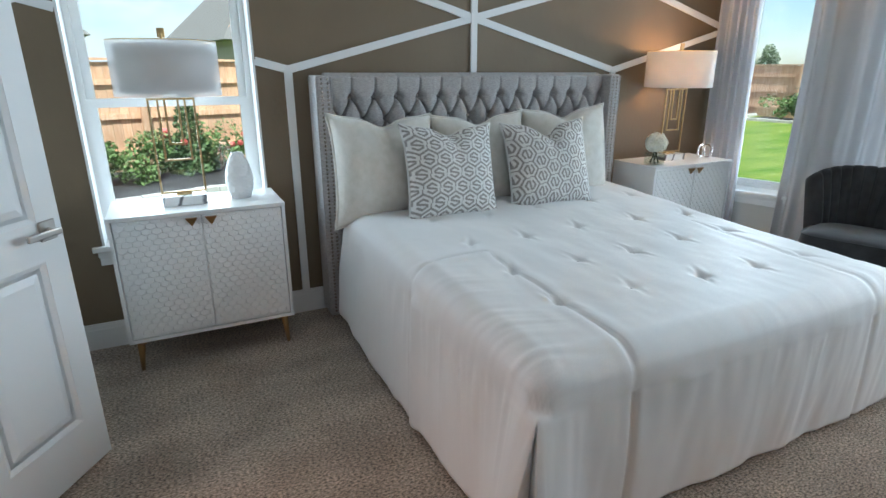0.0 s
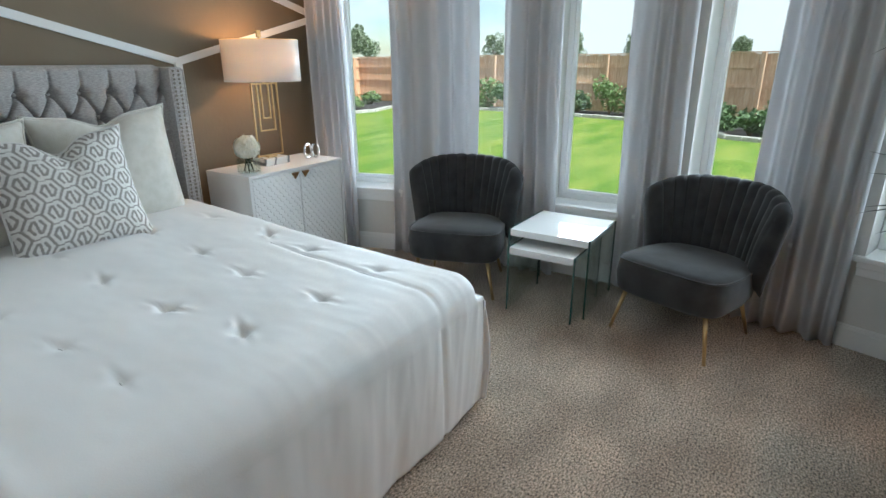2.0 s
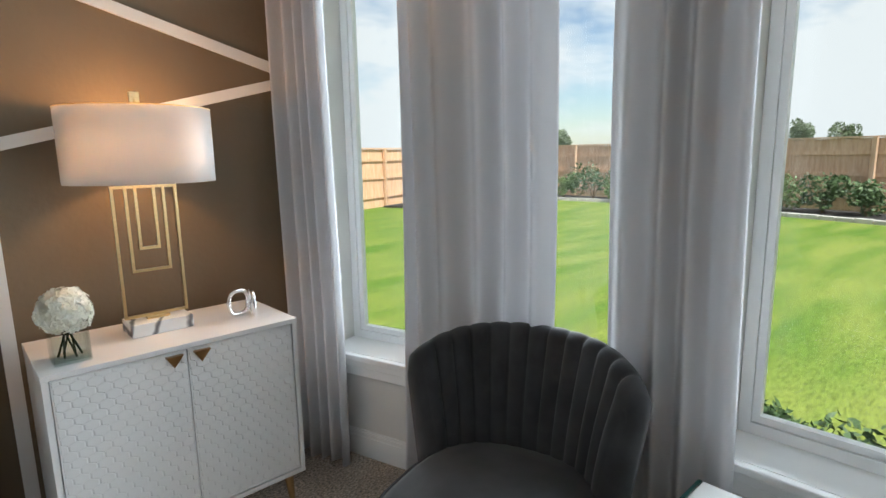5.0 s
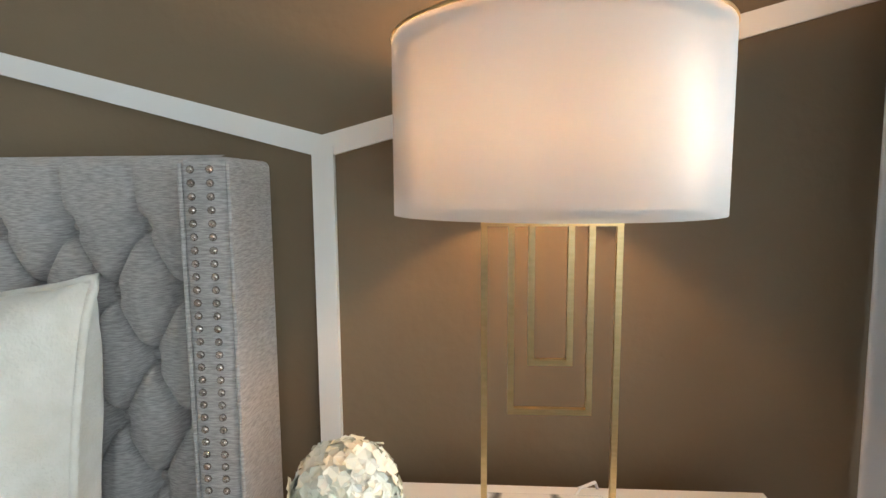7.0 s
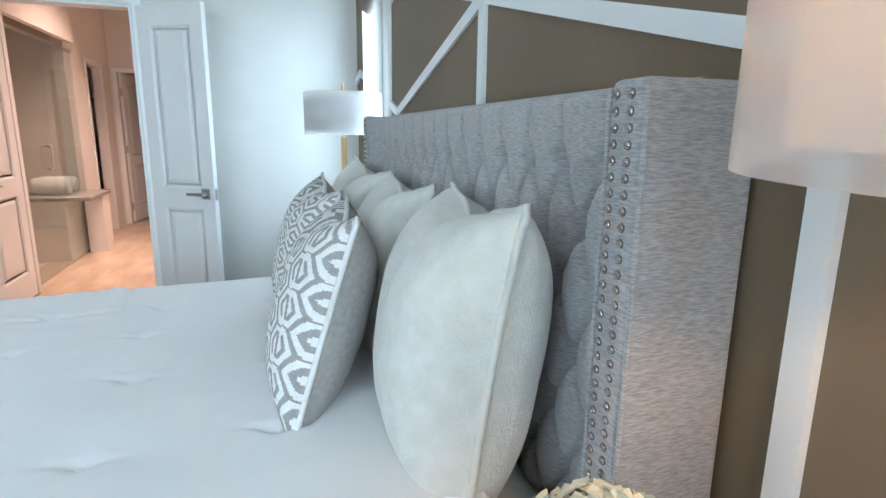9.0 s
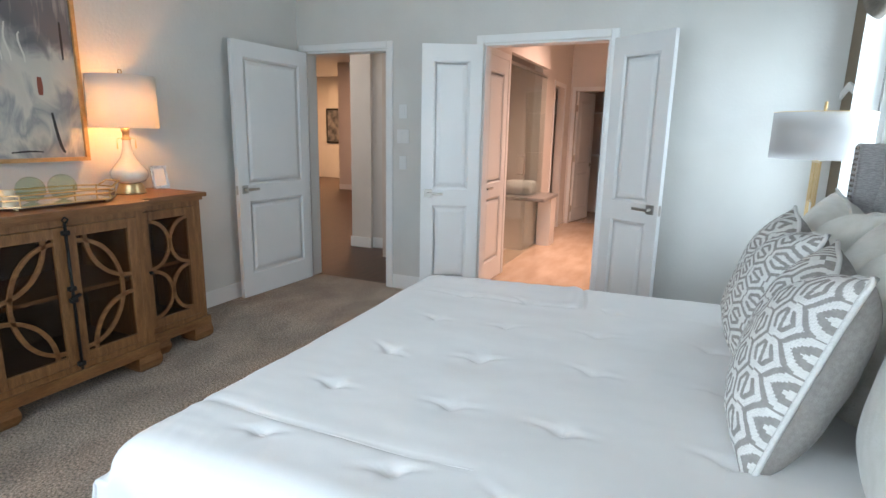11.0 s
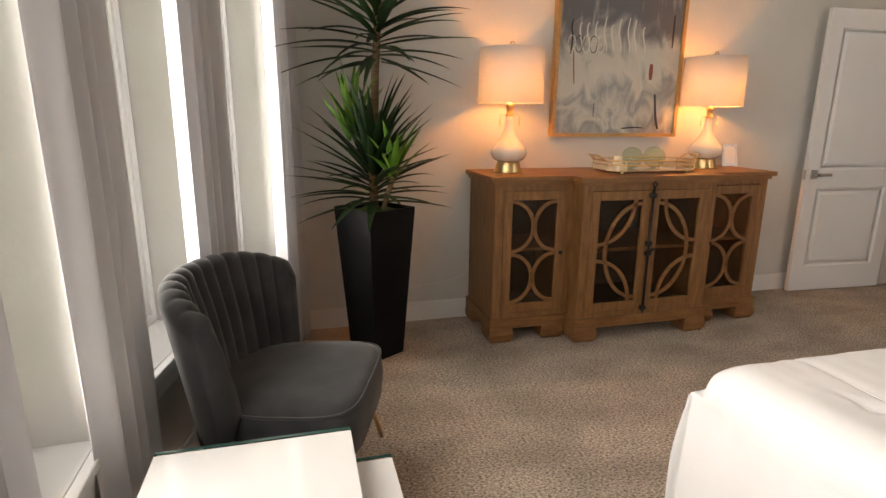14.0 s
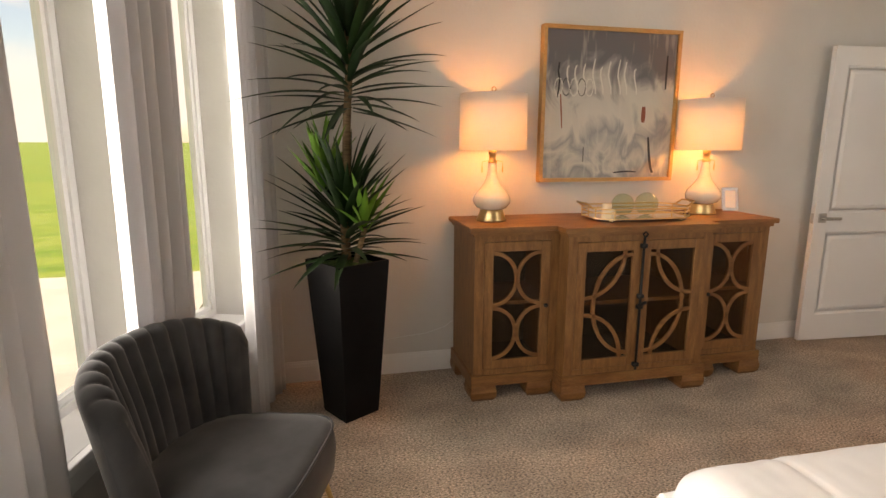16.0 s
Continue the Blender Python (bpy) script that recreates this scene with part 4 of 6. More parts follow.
for ci, (v, n) in enumerate(cols):
    base = v.co.copy()
    col = [v]
    dia = abs(n.x) > 0.02 and abs(n.y) > 0.02
    s += 0.0096 if not dia else (0.001 if n.x < 0 else 0.004)
    for r in range(1, ROWS + 1):
        h = r / ROWS
        if dia:
            # the corner falls in one deep inverted pleat, left corner open, right corner full
            k = math.atan2(-n.y, abs(n.x)) / (math.pi / 2)
            a = side(base, Vector((-1 if n.x < 0 else 1, 0, 0)), s, h)
            b = side(base, Vector((0, -1, 0)), s, h)
            p = a.lerp(b, k)
            if n.x < 0:
                c, q = math.cos(k * math.pi / 2), math.sin(k * math.pi / 2)
                p = base + (a - base) * c + (b - base) * q
                p.z = a.z + (b.z - a.z) * k
                # open slot, from a rounded top just below the edge down to the hem
                wide = 0.22 * math.sqrt(max(0.0, min(1, (h - 0.01) / 0.40)))
                inside = max(0.0, min(1.0, (wide - abs(k - 0.55)) / 0.03))
                p -= n * (0.16 * inside * inside * (3 - 2 * inside) * min(1, max(0.0, h / 0.08)))
            else:
                p += n * 0.03 * math.sin(math.pi * h) * math.sin(math.pi * k) + n * 0.02 * math.sin(k * 9) * h
        else:
            p = side(base, n, s, h)
        col.append(bm.verts.new(p))
    if prev:
        for r in range(ROWS):
            q = (prev[r], prev[r + 1], col[r + 1], col[r])
            if len(set(q)) == 4:
                bm.faces.new(q)
            else:
                bm.faces.new((prev[r], prev[r + 1], col[r + 1]))
    prev = col
duvet = obj("duvet", bm, M_DUVET, None, smooth=True)
duvet.matrix_basis = Matrix.Translation((CX, NY, 0))
duvet.modifiers.new("thick", "SOLIDIFY").thickness = 0.012
tb = bmesh.new()
bmesh.ops.create_uvsphere(tb, u_segments=8, v_segments=6, radius=0.5, matrix=Matrix.Diagonal((0.026, 0.007, 0.006, 1)))
for tx, ty, a, ang in TUFTS:
    k = part("tuft", tb.copy(), M_DUVET, duvet, smooth=True)
    k.matrix_basis = Matrix.Translation((tx, ty, top_z(tx, ty) + 0.001)) @ Matrix.Rotation(ang, 4, "Z")
for sx in SEAMS:
    sm = bmesh.new()
    pts = [(sx + 0.03 * math.sin((y + 2.07) * 1.5), y) for y in [-1.17 - 0.04 * i for i in range(20)]]
    tube(sm, [(x, y, top_z(x, y)) for x, y in pts], 0.0022, 6)
    part("seam", sm, M_DUVET, duvet, "stitched lengthwise seam", True)
tagged(duvet, "white tufted sateen duvet draped over the bed to the floor", "duvet")

# ---- pillows ----


def pillow_point(u, v, w, h, th, side_sign, chop, ear=0.016):
    a, b = 2 * u - 1, 2 * v - 1
    k = (1 - abs(a) ** 3) * (1 - abs(b) ** 3)
    t = th * max(0.0, k) ** 0.5
    # sides drawn in between pointed corners
    x = a * (w / 2) * (1 - 0.055 * (1 - b * b)) + ear * a * abs(a) ** 3 * abs(b) ** 6
    z = b * (h / 2) * (1 - 0.045 * (1 - a * a)) + ear * b * abs(b) ** 3 * abs(a) ** 6
    cut = chop * math.exp(-(a / 0.30) ** 2) * max(0, b) ** 2
    z -= cut
    t *= 1 - 0.35 * math.exp(-(a / 0.16) ** 2) * max(0, b) ** 1.5
    t += 0.006 * noise.noise((a * 3, b * 3, w * 9)) * k
    return Vector((x, -side_sign * t, z + h / 2))


S_LINE = [(0.52, 0.30), (0.0, 0.60), (-0.52, 0.30), (-0.52, 0.10), (0.52, -0.10), (0.52, -0.30), (0.0, -0.60), (-0.52, -0.30)]


def seg_dist(px, pz, a, b):
    dx, dz = b[0] - a[0], b[1] - a[1]
    k = max(0.0, min(1.0, ((px - a[0]) * dx + (pz - a[1]) * dz) / (dx * dx + dz * dz)))
    return math.hypot(px - a[0] - k * dx, pz - a[1] - k * dz)


def key_pattern(x, z):
    """White where True: a honeycomb of grey lines with a hooked grey line in every cell, so that white bands curl between them."""
    c = 0.088
    h3 = c * 0.866
    row = round(z / h3)
    best = None
    for r in (row - 1, row, row + 1):
        n = round(x / c - r / 2)
        for q in (n - 1, n, n + 1):
            dx, dz = (x / c - q - r / 2) * 2, (z / h3 - r) * 1.732
            d = dx * dx + dz * dz
            if best is None or d < best[0]:
                best = (d, dx, dz)
    _, dx, dz = best
    d = max(abs(dx), abs(dx * 0.5 + dz * 0.866), abs(dx * 0.5 - dz * 0.866))
    if d > 0.89 and not (dx * dz > 0 and abs(dz) < 0.45):
        return False
    return min(seg_dist(dx, dz, a, b) for a, b in zip(S_LINE, S_LINE[1:])) > 0.115


def pillow(name, w, h, th, m, label, pattern=False, chop=0.05, turned=False):
    t = thing(name, label, "pillow", m, group="pillows on the bed")
    n = 190 if pattern else 44
    bm = bmesh.new()
    vs, fs = grid(bm, n, n, lambda u, v: pillow_point(u, v, w, h, th, 1, chop))
    if pattern:
        for idx, f in enumerate(fs):
            i, j = divmod(idx, n)
            f.material_index = 0 if (key_pattern((j + 0.5) / n * h, (i + 0.5) / n * w) if turned else key_pattern((i + 0.5) / n * w, (j + 0.5) / n * h)) else 1
        part("front", bm, [M_PATW, M_PATG], t, "cut-pile key pattern in white on grey", True)
    else:
        part("front", bm, M_CREAM, t, smooth=True)
    bk = bmesh.new()
    grid(bk, 40, 40, lambda u, v: pillow_point(u, v, w, h, th * 0.9, -1, chop), True)
    part("back", bk, M_PATG if pattern else M_CREAM, t, "plain grey-taupe back" if pattern else "", True)
    ed = [pillow_point(k / 40, 0, w, h, 0, 1, chop) for k in range(40)] + [pillow_point(1, k / 40, w, h, 0, 1, chop) for k in range(40)] + [pillow_point(1 - k / 40, 1, w, h, 0, 1, chop) for k in range(40)] + [pillow_point(0, 1 - k / 40, w, h, 0, 1, chop) for k in range(40)]
    part("welt", tube(bmesh.new(), ed, 0.007 if pattern else 0.008, 6, True), M_PATW if pattern else M_CREAM, t, smooth=True)
    return t


def lean(x, y, z, tilt, turn, roll=0):
    return pose(x, y, z, 0, 0, turn) @ pose(0, 0, 0, -tilt, 0, 0) @ pose(0, 0, 0, 0, roll, 0)


pillow("cream_pillow", 0.59, 0.57, 0.15, lean(1.135, 2.87, 0.59, 11, 4, 2), "large plump cream plush pillow against the headboard")
pillow("cream_pillow", 0.59, 0.55, 0.145, lean(1.755, 2.89, 0.595, 10, -2, -1), "large plump cream plush pillow against the headboard")
pillow("cream_pillow", 0.59, 0.57, 0.17, lean(2.375, 2.895, 0.595, 9, -8, -2), "large plump cream plush pillow against the headboard")
pillow("patterned_cushion", 0.52, 0.49, 0.12, lean(1.425, 2.63, 0.635, 17, 1, 2), "square grey and white key-patterned cushion on the duvet", True, 0.045)
pillow("patterned_cushion", 0.52, 0.49, 0.12, lean(2.06, 2.615, 0.63, 17, -6, -2), "square grey and white key-patterned cushion on the duvet", True, 0.07, True)

# ---- bedside cabinets ----


def hex_door(w, h):
    """Door face in the plane y = 0 with an embossed honeycomb, each cell tipped out at its lower edge."""
    bm = bmesh.new()
    c = 0.0425
    hx, hz = c, c * 0.80
    rows, cols = int(h / (hz * 0.75)) + 2, int(w / hx) + 2
    for r in range(rows):
        for q in range(cols):
            cx = q * hx + (r % 2) * hx / 2
            cz = r * hz * 0.75
            pts = [(cx + hx / 2 * math.sin(math.pi / 3 * k) / 0.866 * 0.99, cz + hz / 2 * math.cos(math.pi / 3 * k) * 0.99) for k in range(6)]
            pts = [(min(max(x, 0.004), w - 0.004), min(max(z, 0.004), h - 0.004)) for x, z in pts]
            if max(p[0] for p in pts) - min(p[0] for p in pts) < 0.01 or max(p[1] for p in pts) - min(p[1] for p in pts) < 0.008:
                continue
            out, inn = [], []
            mx = sum(p[0] for p in pts) / 6
            mz = sum(p[1] for p in pts) / 6
            for x, z in pts:
                out.append(bm.verts.new((x, -0.0003, z)))
                t = (z - mz) / hz
                inn.append(bm.verts.new((mx + (x - mx) * 0.80, -0.0028 + 0.0042 * t, mz + (z - mz) * 0.80)))
            for k in range(6):
                bm.faces.new((out[k], out[(k + 1) % 6], inn[(k + 1) % 6], inn[k]))
            bm.faces.new(inn)
    return bm


def bedside_cabinet(m, label):
    t = thing("bedside_cabinet", label, "cabinet", m, group="bedside cabinets")
    w, d, h, b = 0.762, 0.39, 0.772, 0.165
    c = bmesh.new()
    box(c, 0, 0.016, 0, d, b, h - 0.018)
    box(c, w - 0.016, w, 0, d, b, h - 0.018)
    box(c, 0.016, w - 0.016, 0, d, b, b + 0.016)
    box(c, 0.016, w - 0.016, d - 0.012, d, b + 0.016, h - 0.018)
    part("carcass", c, M_WHITE, t)
    part("top", B(-0.002, w + 0.002, -0.004, d, h - 0.018, h, 0.002, 2), M_WHITE, t)
    dw, dh = (w - 0.032 - 0.009) / 2, h - 0.018 - b - 0.016 - 0.008
    for k in range(2):
        at = Matrix.Translation((0.016 + 0.003 + k * (dw + 0.003), 0.004, b + 0.016 + 0.004))
        o = part("door", B(0, dw, 0.0, 0.016, 0, dh, 0.001, m=at), M_WHITE, t, "white door embossed with a honeycomb")
        dr = hex_door(dw, dh)
        dr.transform(at)
        tagged(part("honeycomb_relief", dr, M_WHITE, o), kind="stuff")
        hx = w / 2 + (-0.042 if k == 0 else 0.042)
        zt = h - 0.030
        hb = bmesh.new()
        a = [(hx - 0.026, zt), (hx + 0.026, zt), (hx, zt - 0.042)]
        f = [hb.verts.new((x, -0.001, z)) for x, z in a]
        g = [hb.verts.new((x, -0.018 if i < 2 else -0.004, z)) for i, (x, z) in enumerate(a)]
        hb.faces.new(f)
        hb.faces.new(g[::-1])
        for i in range(3):
            hb.faces.new((f[i], f[(i + 1) % 3], g[(i + 1) % 3], g[i]))
        part("handle", hb, M_BRONZE, o, "triangular dark brass pull")
    for x in (0.045, w - 0.045):
        for y in (0.06, d - 0.05):
            part("leg", tube(bmesh.new(), [(x, y, b), (x + (0.012 if x > 0.3 else -0.012), y + (0.01 if y > 0.2 else -0.008), 0.0)], 0.019, 14, taper=lambda k: 1 - 0.5 * k), M_BRONZE, t, "tapered dark brass leg", True)
    return t


bedside_cabinet(Matrix.Translation((-0.195, 2.804, 0)), "white honeycomb-fronted bedside cabinet under the window")
bedside_cabinet(Matrix.Translation((2.987, 2.733, 0)), "white honeycomb-fronted bedside cabinet with a lit lamp on it")

# ---- bedside lamps ----


def bedside_lamp(m, lit, label):
    t = thing("table_lamp", label, "table lamp", m, group="bedside lamps")
    part("base", B(-0.097, 0.097, -0.062, 0.062, 0.0, 0.044, 0.003, 2), M_MARBLE, t, "white marble block")
    part("foot_plate", B(-0.035, 0.035, -0.02, 0.02, 0.044, 0.052), M_GOLD, t)
    r = 0.0045
    top = 0.490

    def bars(nm, hw, zb):
        bm = B(-hw - r, -hw + r, -r, r, zb, top - r)
        box(bm, hw - r, hw + r, -r, r, zb, top - r)
        box(bm, -hw + r, hw - r, -r, r, zb, zb + 2 * r)
        part(nm, bm, M_GOLD, t, "square brass wire frame")

    bars("outer_frame", 0.096, 0.052)
    bars("middle_frame", 0.057, 0.206)
    bars("inner_frame", 0.028, 0.281)
    part("top_bar", B(-0.0965 - r, 0.0965 + r, -r, r, top - r, top + r), M_GOLD, t)
    part("stem", lathe([(0.007, top + r), (0.007, 0.772)], 12), M_GOLD, t)
    part("finial", B(-0.016, 0.016, -0.005, 0.005, 0.754, 0.794, 0.002), M_GOLD, t, "flat square brass finial")
    R = 0.224
    sh = lathe([(R - 0.002, 0.504), (R, 0.504), (R, 0.737), (R - 0.002, 0.737), (R - 0.002, 0.504)], 64, closed=False)
    o = part("shade", sh, M_SHEER, t, "sheer white drum shade", True)
    ri = R - 0.026
    part("inner_shade", lathe([(ri, 0.516), (ri + 0.002, 0.516), (ri + 0.002, 0.727), (ri, 0.727), (ri, 0.516)], 48, closed=False), M_SHADE if lit else M_SHADE_GREYED, o, "white inner shade", True)
    part("rim", lathe([(R + 0.001, 0.7365), (R + 0.001, 0.740), (R - 0.003, 0.740), (R - 0.003, 0.7365), (R + 0.001, 0.7365)], 64, closed=False), M_GOLD, o, "thin brass rim", True)
    sp = bmesh.new()
    for k in range(3):
        a = k * 2.094
        tube(sp, [(0, 0, 0.734), (R * math.cos(a), R * math.sin(a), 0.738)], 0.002, 6)
    part("spider", sp, M_GOLD, o)
    bulb = part("bulb", lathe([(0.012, 0.60), (0.02, 0.61), (0.03, 0.65), (0.028, 0.675), (0.012, 0.69)], 16), M_PORC, t, smooth=True)
    if lit:
        bulb.visible_shadow = False
        lamp("lamp_light", "POINT", m @ Matrix.Translation((0.0, 0, 0.69)), BEDSIDE_POWER, (1.0, 0.50, 0.19), 0.03)
    return t


bedside_lamp(Matrix.Translation((0.134, 3.0, 0.772)), False, "unlit brass and marble table lamp with a white drum shade")
bedside_lamp(Matrix.Translation((3.352, 2.962, 0.772)), True, "lit brass and marble table lamp with a white drum shade")

# textured vase
bm = bmesh.new()


def vase_pt(u, v):
    prof = 0.040 + 0.026 * math.sin(math.pi * min(1, v * 0.95 + 0.12)) ** 1.2 - 0.012 * max(0, v - 0.8) / 0.2
    a = u * 2 * math.pi
    rr = prof + 0.0035 * math.cos(9 * a + (round(v * 9) % 2) * math.pi) * math.sin(math.pi * (v * 9 % 1)) * (1 if 0.05 < v < 0.95 else 0)
    return (rr * math.cos(a), rr * math.sin(a), v * 0.225)


grid(bm, 72, 54, vase_pt)
bmesh.ops.remove_doubles(bm, verts=bm.verts, dist=1e-5)
v = obj("vase", bm, M_PORC, None, smooth=True)
v.modifiers.new("thick", "SOLIDIFY").thickness = 0.004
v.matrix_basis = Matrix.Translation((0.395, 3.03, 0.772))
tagged(v, "white dimpled ceramic vase on the bedside cabinet", "vase")

# hydrangea in a glass cube
t = thing("flower_vase", "ivory hydrangea bunch in a square clear glass vase", "flowers", Matrix.Translation((3.075, 2.835, 0.772)))
g = bmesh.new()
for x0, x1, y0, y1, z0, z1 in ((-0.047, 0.047, -0.047, 0.047, 0.0, 0.008), (-0.047, -0.043, -0.047, 0.047, 0.008, 0.085), (0.043, 0.047, -0.047, 0.047, 0.008, 0.085), (-0.043, 0.043, -0.047, -0.043, 0.008, 0.085), (-0.043, 0.043, 0.043, 0.047, 0.008, 0.085)):
    box(g, x0, x1, y0, y1, z0, z1)
part("glass_cube", g, M_CLEAR, t, "square clear glass")
st = bmesh.new()
for k in range(6):
    a = k * 1.05
    tube(st, [(0.03 * math.cos(a + 2), 0.03 * math.sin(a + 2), 0.012), (0.012 * math.cos(a), 0.012 * math.sin(a), 0.11)], 0.003, 6)
part("stems", st, M_LEAF, t)
fl = bmesh.new()
rng = random.Random(11)
for k in range(210):
    zc = 1 - 2 * (k + 0.5) / 210
    a = k * 2.399963
    if zc < -0.75:
        continue
    n = Vector((math.cos(a) * math.sqrt(1 - zc * zc), math.sin(a) * math.sqrt(1 - zc * zc), zc))
    c = Vector((0, 0, 0.145)) + n * (0.061 + rng.uniform(-0.006, 0.008))
    q = n.to_track_quat("Z", "Y").to_matrix().to_4x4() @ Matrix.Rotation(rng.uniform(0, 6.28), 4, "Z") @ Matrix.Rotation(rng.uniform(-0.4, 0.4), 4, "X")
    for p4 in range(4):
        mm = Matrix.Translation(c) @ q @ Matrix.Rotation(p4 * math.pi / 2, 4, "Z")
        pts = [(0, 0, 0), (0.008, 0.006, 0.002), (0.010, 0.016, 0.004), (0, 0.021, 0.001), (-0.010, 0.016, 0.004), (-0.008, 0.006, 0.002)]
        fl.faces.new([fl.verts.new(mm @ Vector(p)) for p in pts])
part("bloom", fl, M_PETAL, t, "ivory hydrangea petals")

# silver knot
t = thing("knot_sculpture", "small silver looped link sculpture on the bedside cabinet", "ornament", Matrix.Translation((3.635, 2.895, 0.772)))
for k, (off, rz, ry) in enumerate((((-0.022, 0.012, 0.0), 15, 20), ((0.016, -0.02, 0.0), 75, -6))):
    pts = []
    for i in range(28):
        a = 2 * math.pi * i / 28
        pts.append((0.042 * math.copysign(abs(math.cos(a)) ** 0.7, math.cos(a)), 0, 0.051 + 0.044 * math.copysign(abs(math.sin(a)) ** 0.8, math.sin(a))))
    tb = tube(bmesh.new(), pts, 0.0075, 10, True)
    tb.transform(pose(*off, 0, 0, rz))
    part("link", tb, M_SILVER, t, smooth=True)
tagged(obj("lamp_cord", tube(bmesh.new(), [(3.40, 3.05, 0.776), (3.42, 3.07, 0.80), (3.45, 3.09, 0.80), (3.46, 3.115, 0.776)], 0.003, 6), M_PLATE), "white lamp cord behind the lamp", "cord")

# ---- curtains ----


def curtain(p0, p1, folds, seed, flare=0.0):
    r = random.Random(seed)
    m, length = along(p0, p1)
    ph = r.uniform(0, 6)
    amp = [r.uniform(0.6, 1.2) for _ in range(folds + 2)]
    bm = bmesh.new()

    def pt(u, v):
        w = u + 0.03 * math.sin(u * 9 + ph) + 0.012 * math.sin(v * 3 + ph) * math.sin(u * 6)
        k = u * folds
        a = amp[int(k)] * (1 - k % 1) + amp[int(k) + 1] * (k % 1)
        y = 0.032 * a * math.sin(2 * math.pi * folds * w + 0.5 * math.sin(v * 2 + ph)) + 0.002 * math.sin(4 * math.pi * folds * w + ph)
        x = u * length * (1 + flare * (1 - v)) - flare * (1 - v) * length * 0.5
        x += 0.010 * math.sin(v * 5 + ph)
        return (x, y, 0.004 + 2.56 * v + 0.006 * math.sin(u * 12) * (1 - v))

    grid(bm, folds * 22, 20, pt)
    ob = obj("curtain", bm, M_CURTAIN, None, smooth=True)
    ob.matrix_basis = m
    ob.modifiers.new("thick", "SOLIDIFY").thickness = 0.003
    return tagged(ob, "floor-length grey pleated curtain beside a tall window", "curtain", group="bay curtains")


curtain((3.935, 3.165), (4.035, 2.895), 5, 1, 0.08)
curtain((4.175, 2.615), (4.255, 1.98), 5, 2)
curtain((4.32, 1.82), (4.345, 1.43), 4, 3)
curtain((4.372, 1.045), (4.358, 0.69), 4, 4)
curtain((4.265, 0.30), (4.175, -0.17), 5, 5)
curtain((3.985, -0.47), (3.885, -0.85), 5, 6, 0.1)

# ---- armchairs ----


def chair(m, label):
    t = thing("slipper_chair", label, "chair", m, group="velvet chairs by the window")

    def back(u, w):
        """Section w runs up the channelled inside, over the rolled top and down the plain outside."""
        a = 2 * u - 1
        th = a * 1.22
        n = Vector((math.sin(th) * 0.9, math.cos(th), 0)).normalized()
        drop = 0.075 * abs(a) ** 3.2
        rad = 0.041
        if w < 0.45:
            v, across, rise = w / 0.45, 0.0, 0.0
        elif w < 0.65:
            q = (w - 0.45) / 0.20 * math.pi
            v, across, rise = 1.0, rad * (1 - math.cos(q)), rad * math.sin(q)
        else:
            v, across, rise = 1 - (w - 0.65) / 0.35, 2 * rad, 0.0
        half = 0.243 + 0.062 * v
        x = half * math.sin(th) / math.sin(1.22)
        depth = 0.20 * (1 - math.cos(th)) / (1 - math.cos(1.22))
        y = 0.205 + 0.075 * v - depth * (0.76 + 0.24 * v)
        z = (0.36 if w < 0.5 else 0.27) + (0.752 - drop - (0.36 if w < 0.5 else 0.27)) * v
        ch = abs(math.sin(math.pi * 6.5 * a + math.pi / 2))
        fade = min(1, 0.3 + v) if w < 0.45 else max(0.0, 1 - (w - 0.45) / 0.17)
        c = fade * (0.013 * (1 - ch ** 0.55) - 0.006 * ch)
        swell = 0.010 * math.sin(math.pi * v) if w < 0.45 else 0.0
        p = Vector((x, y, z)) + n * (across + (c if w < 0.55 else 0.0) - swell)
        p.z += rise - (c * 0.9 if 0.45 <= w < 0.65 else 0.0)
        return p

    bm = bmesh.new()
    n, rows = 130, 44
    f, _ = grid(bm, n, rows, back)
    for i in range(n):
        bm.faces.new((f[i][0], f[i][rows], f[i + 1][rows], f[i + 1][0]))
    for i in (0, n):
        # padded front edge of each wing
        loop = [f[i][j] for j in range(rows + 1)]
        mid = sum((v.co for v in loop), Vector()) / len(loop)
        out = Vector((math.copysign(0.25, mid.x), -1, 0)).normalized() * 0.022
        ring = [bm.verts.new(mid + (v.co - mid) * 0.72 + out) for v in loop]
        for j in range(rows):
            bm.faces.new((loop[j], loop[j + 1], ring[j + 1], ring[j]))
        bm.faces.new((loop[rows], loop[0], ring[0], ring[rows]))
        bm.faces.new(ring)
    part("backrest", bm, M_VELVET, t, "channel-tufted curved back with a rolled top", True)

    def seat_outline(grow=0.0):
        pts = []
        for k in range(48):
            a = 2 * math.pi * k / 48
            c, s = math.cos(a), math.sin(a)
            x = (0.275 + grow) * math.copysign(abs(c) ** 0.38, c)
            y = (0.27 + grow) * math.copysign(abs(s) ** 0.38, s)
            x *= 1.03 - 0.12 * max(0, y) / 0.27
            pts.append((x, y - 0.03))
        return pts

    bm = bmesh.new()
    prev = None
    for grow, z in ((-0.05, 0.225), (-0.012, 0.232), (0.004, 0.25), (0.012, 0.32), (0.004, 0.385), (-0.004, 0.402), (-0.03, 0.418), (-0.10, 0.428), (-0.20, 0.433)):
        ring = [bm.verts.new((x, y, z + (0.012 * (-y) / 0.3 if z > 0.3 else 0))) for x, y in seat_outline(grow)]
        if prev:
            for k in range(48):
                bm.faces.new((prev[k], prev[(k + 1) % 48], ring[(k + 1) % 48], ring[k]))
        else:
            bm.faces.new(ring[::-1])
        prev = ring
    bm.faces.new(prev)
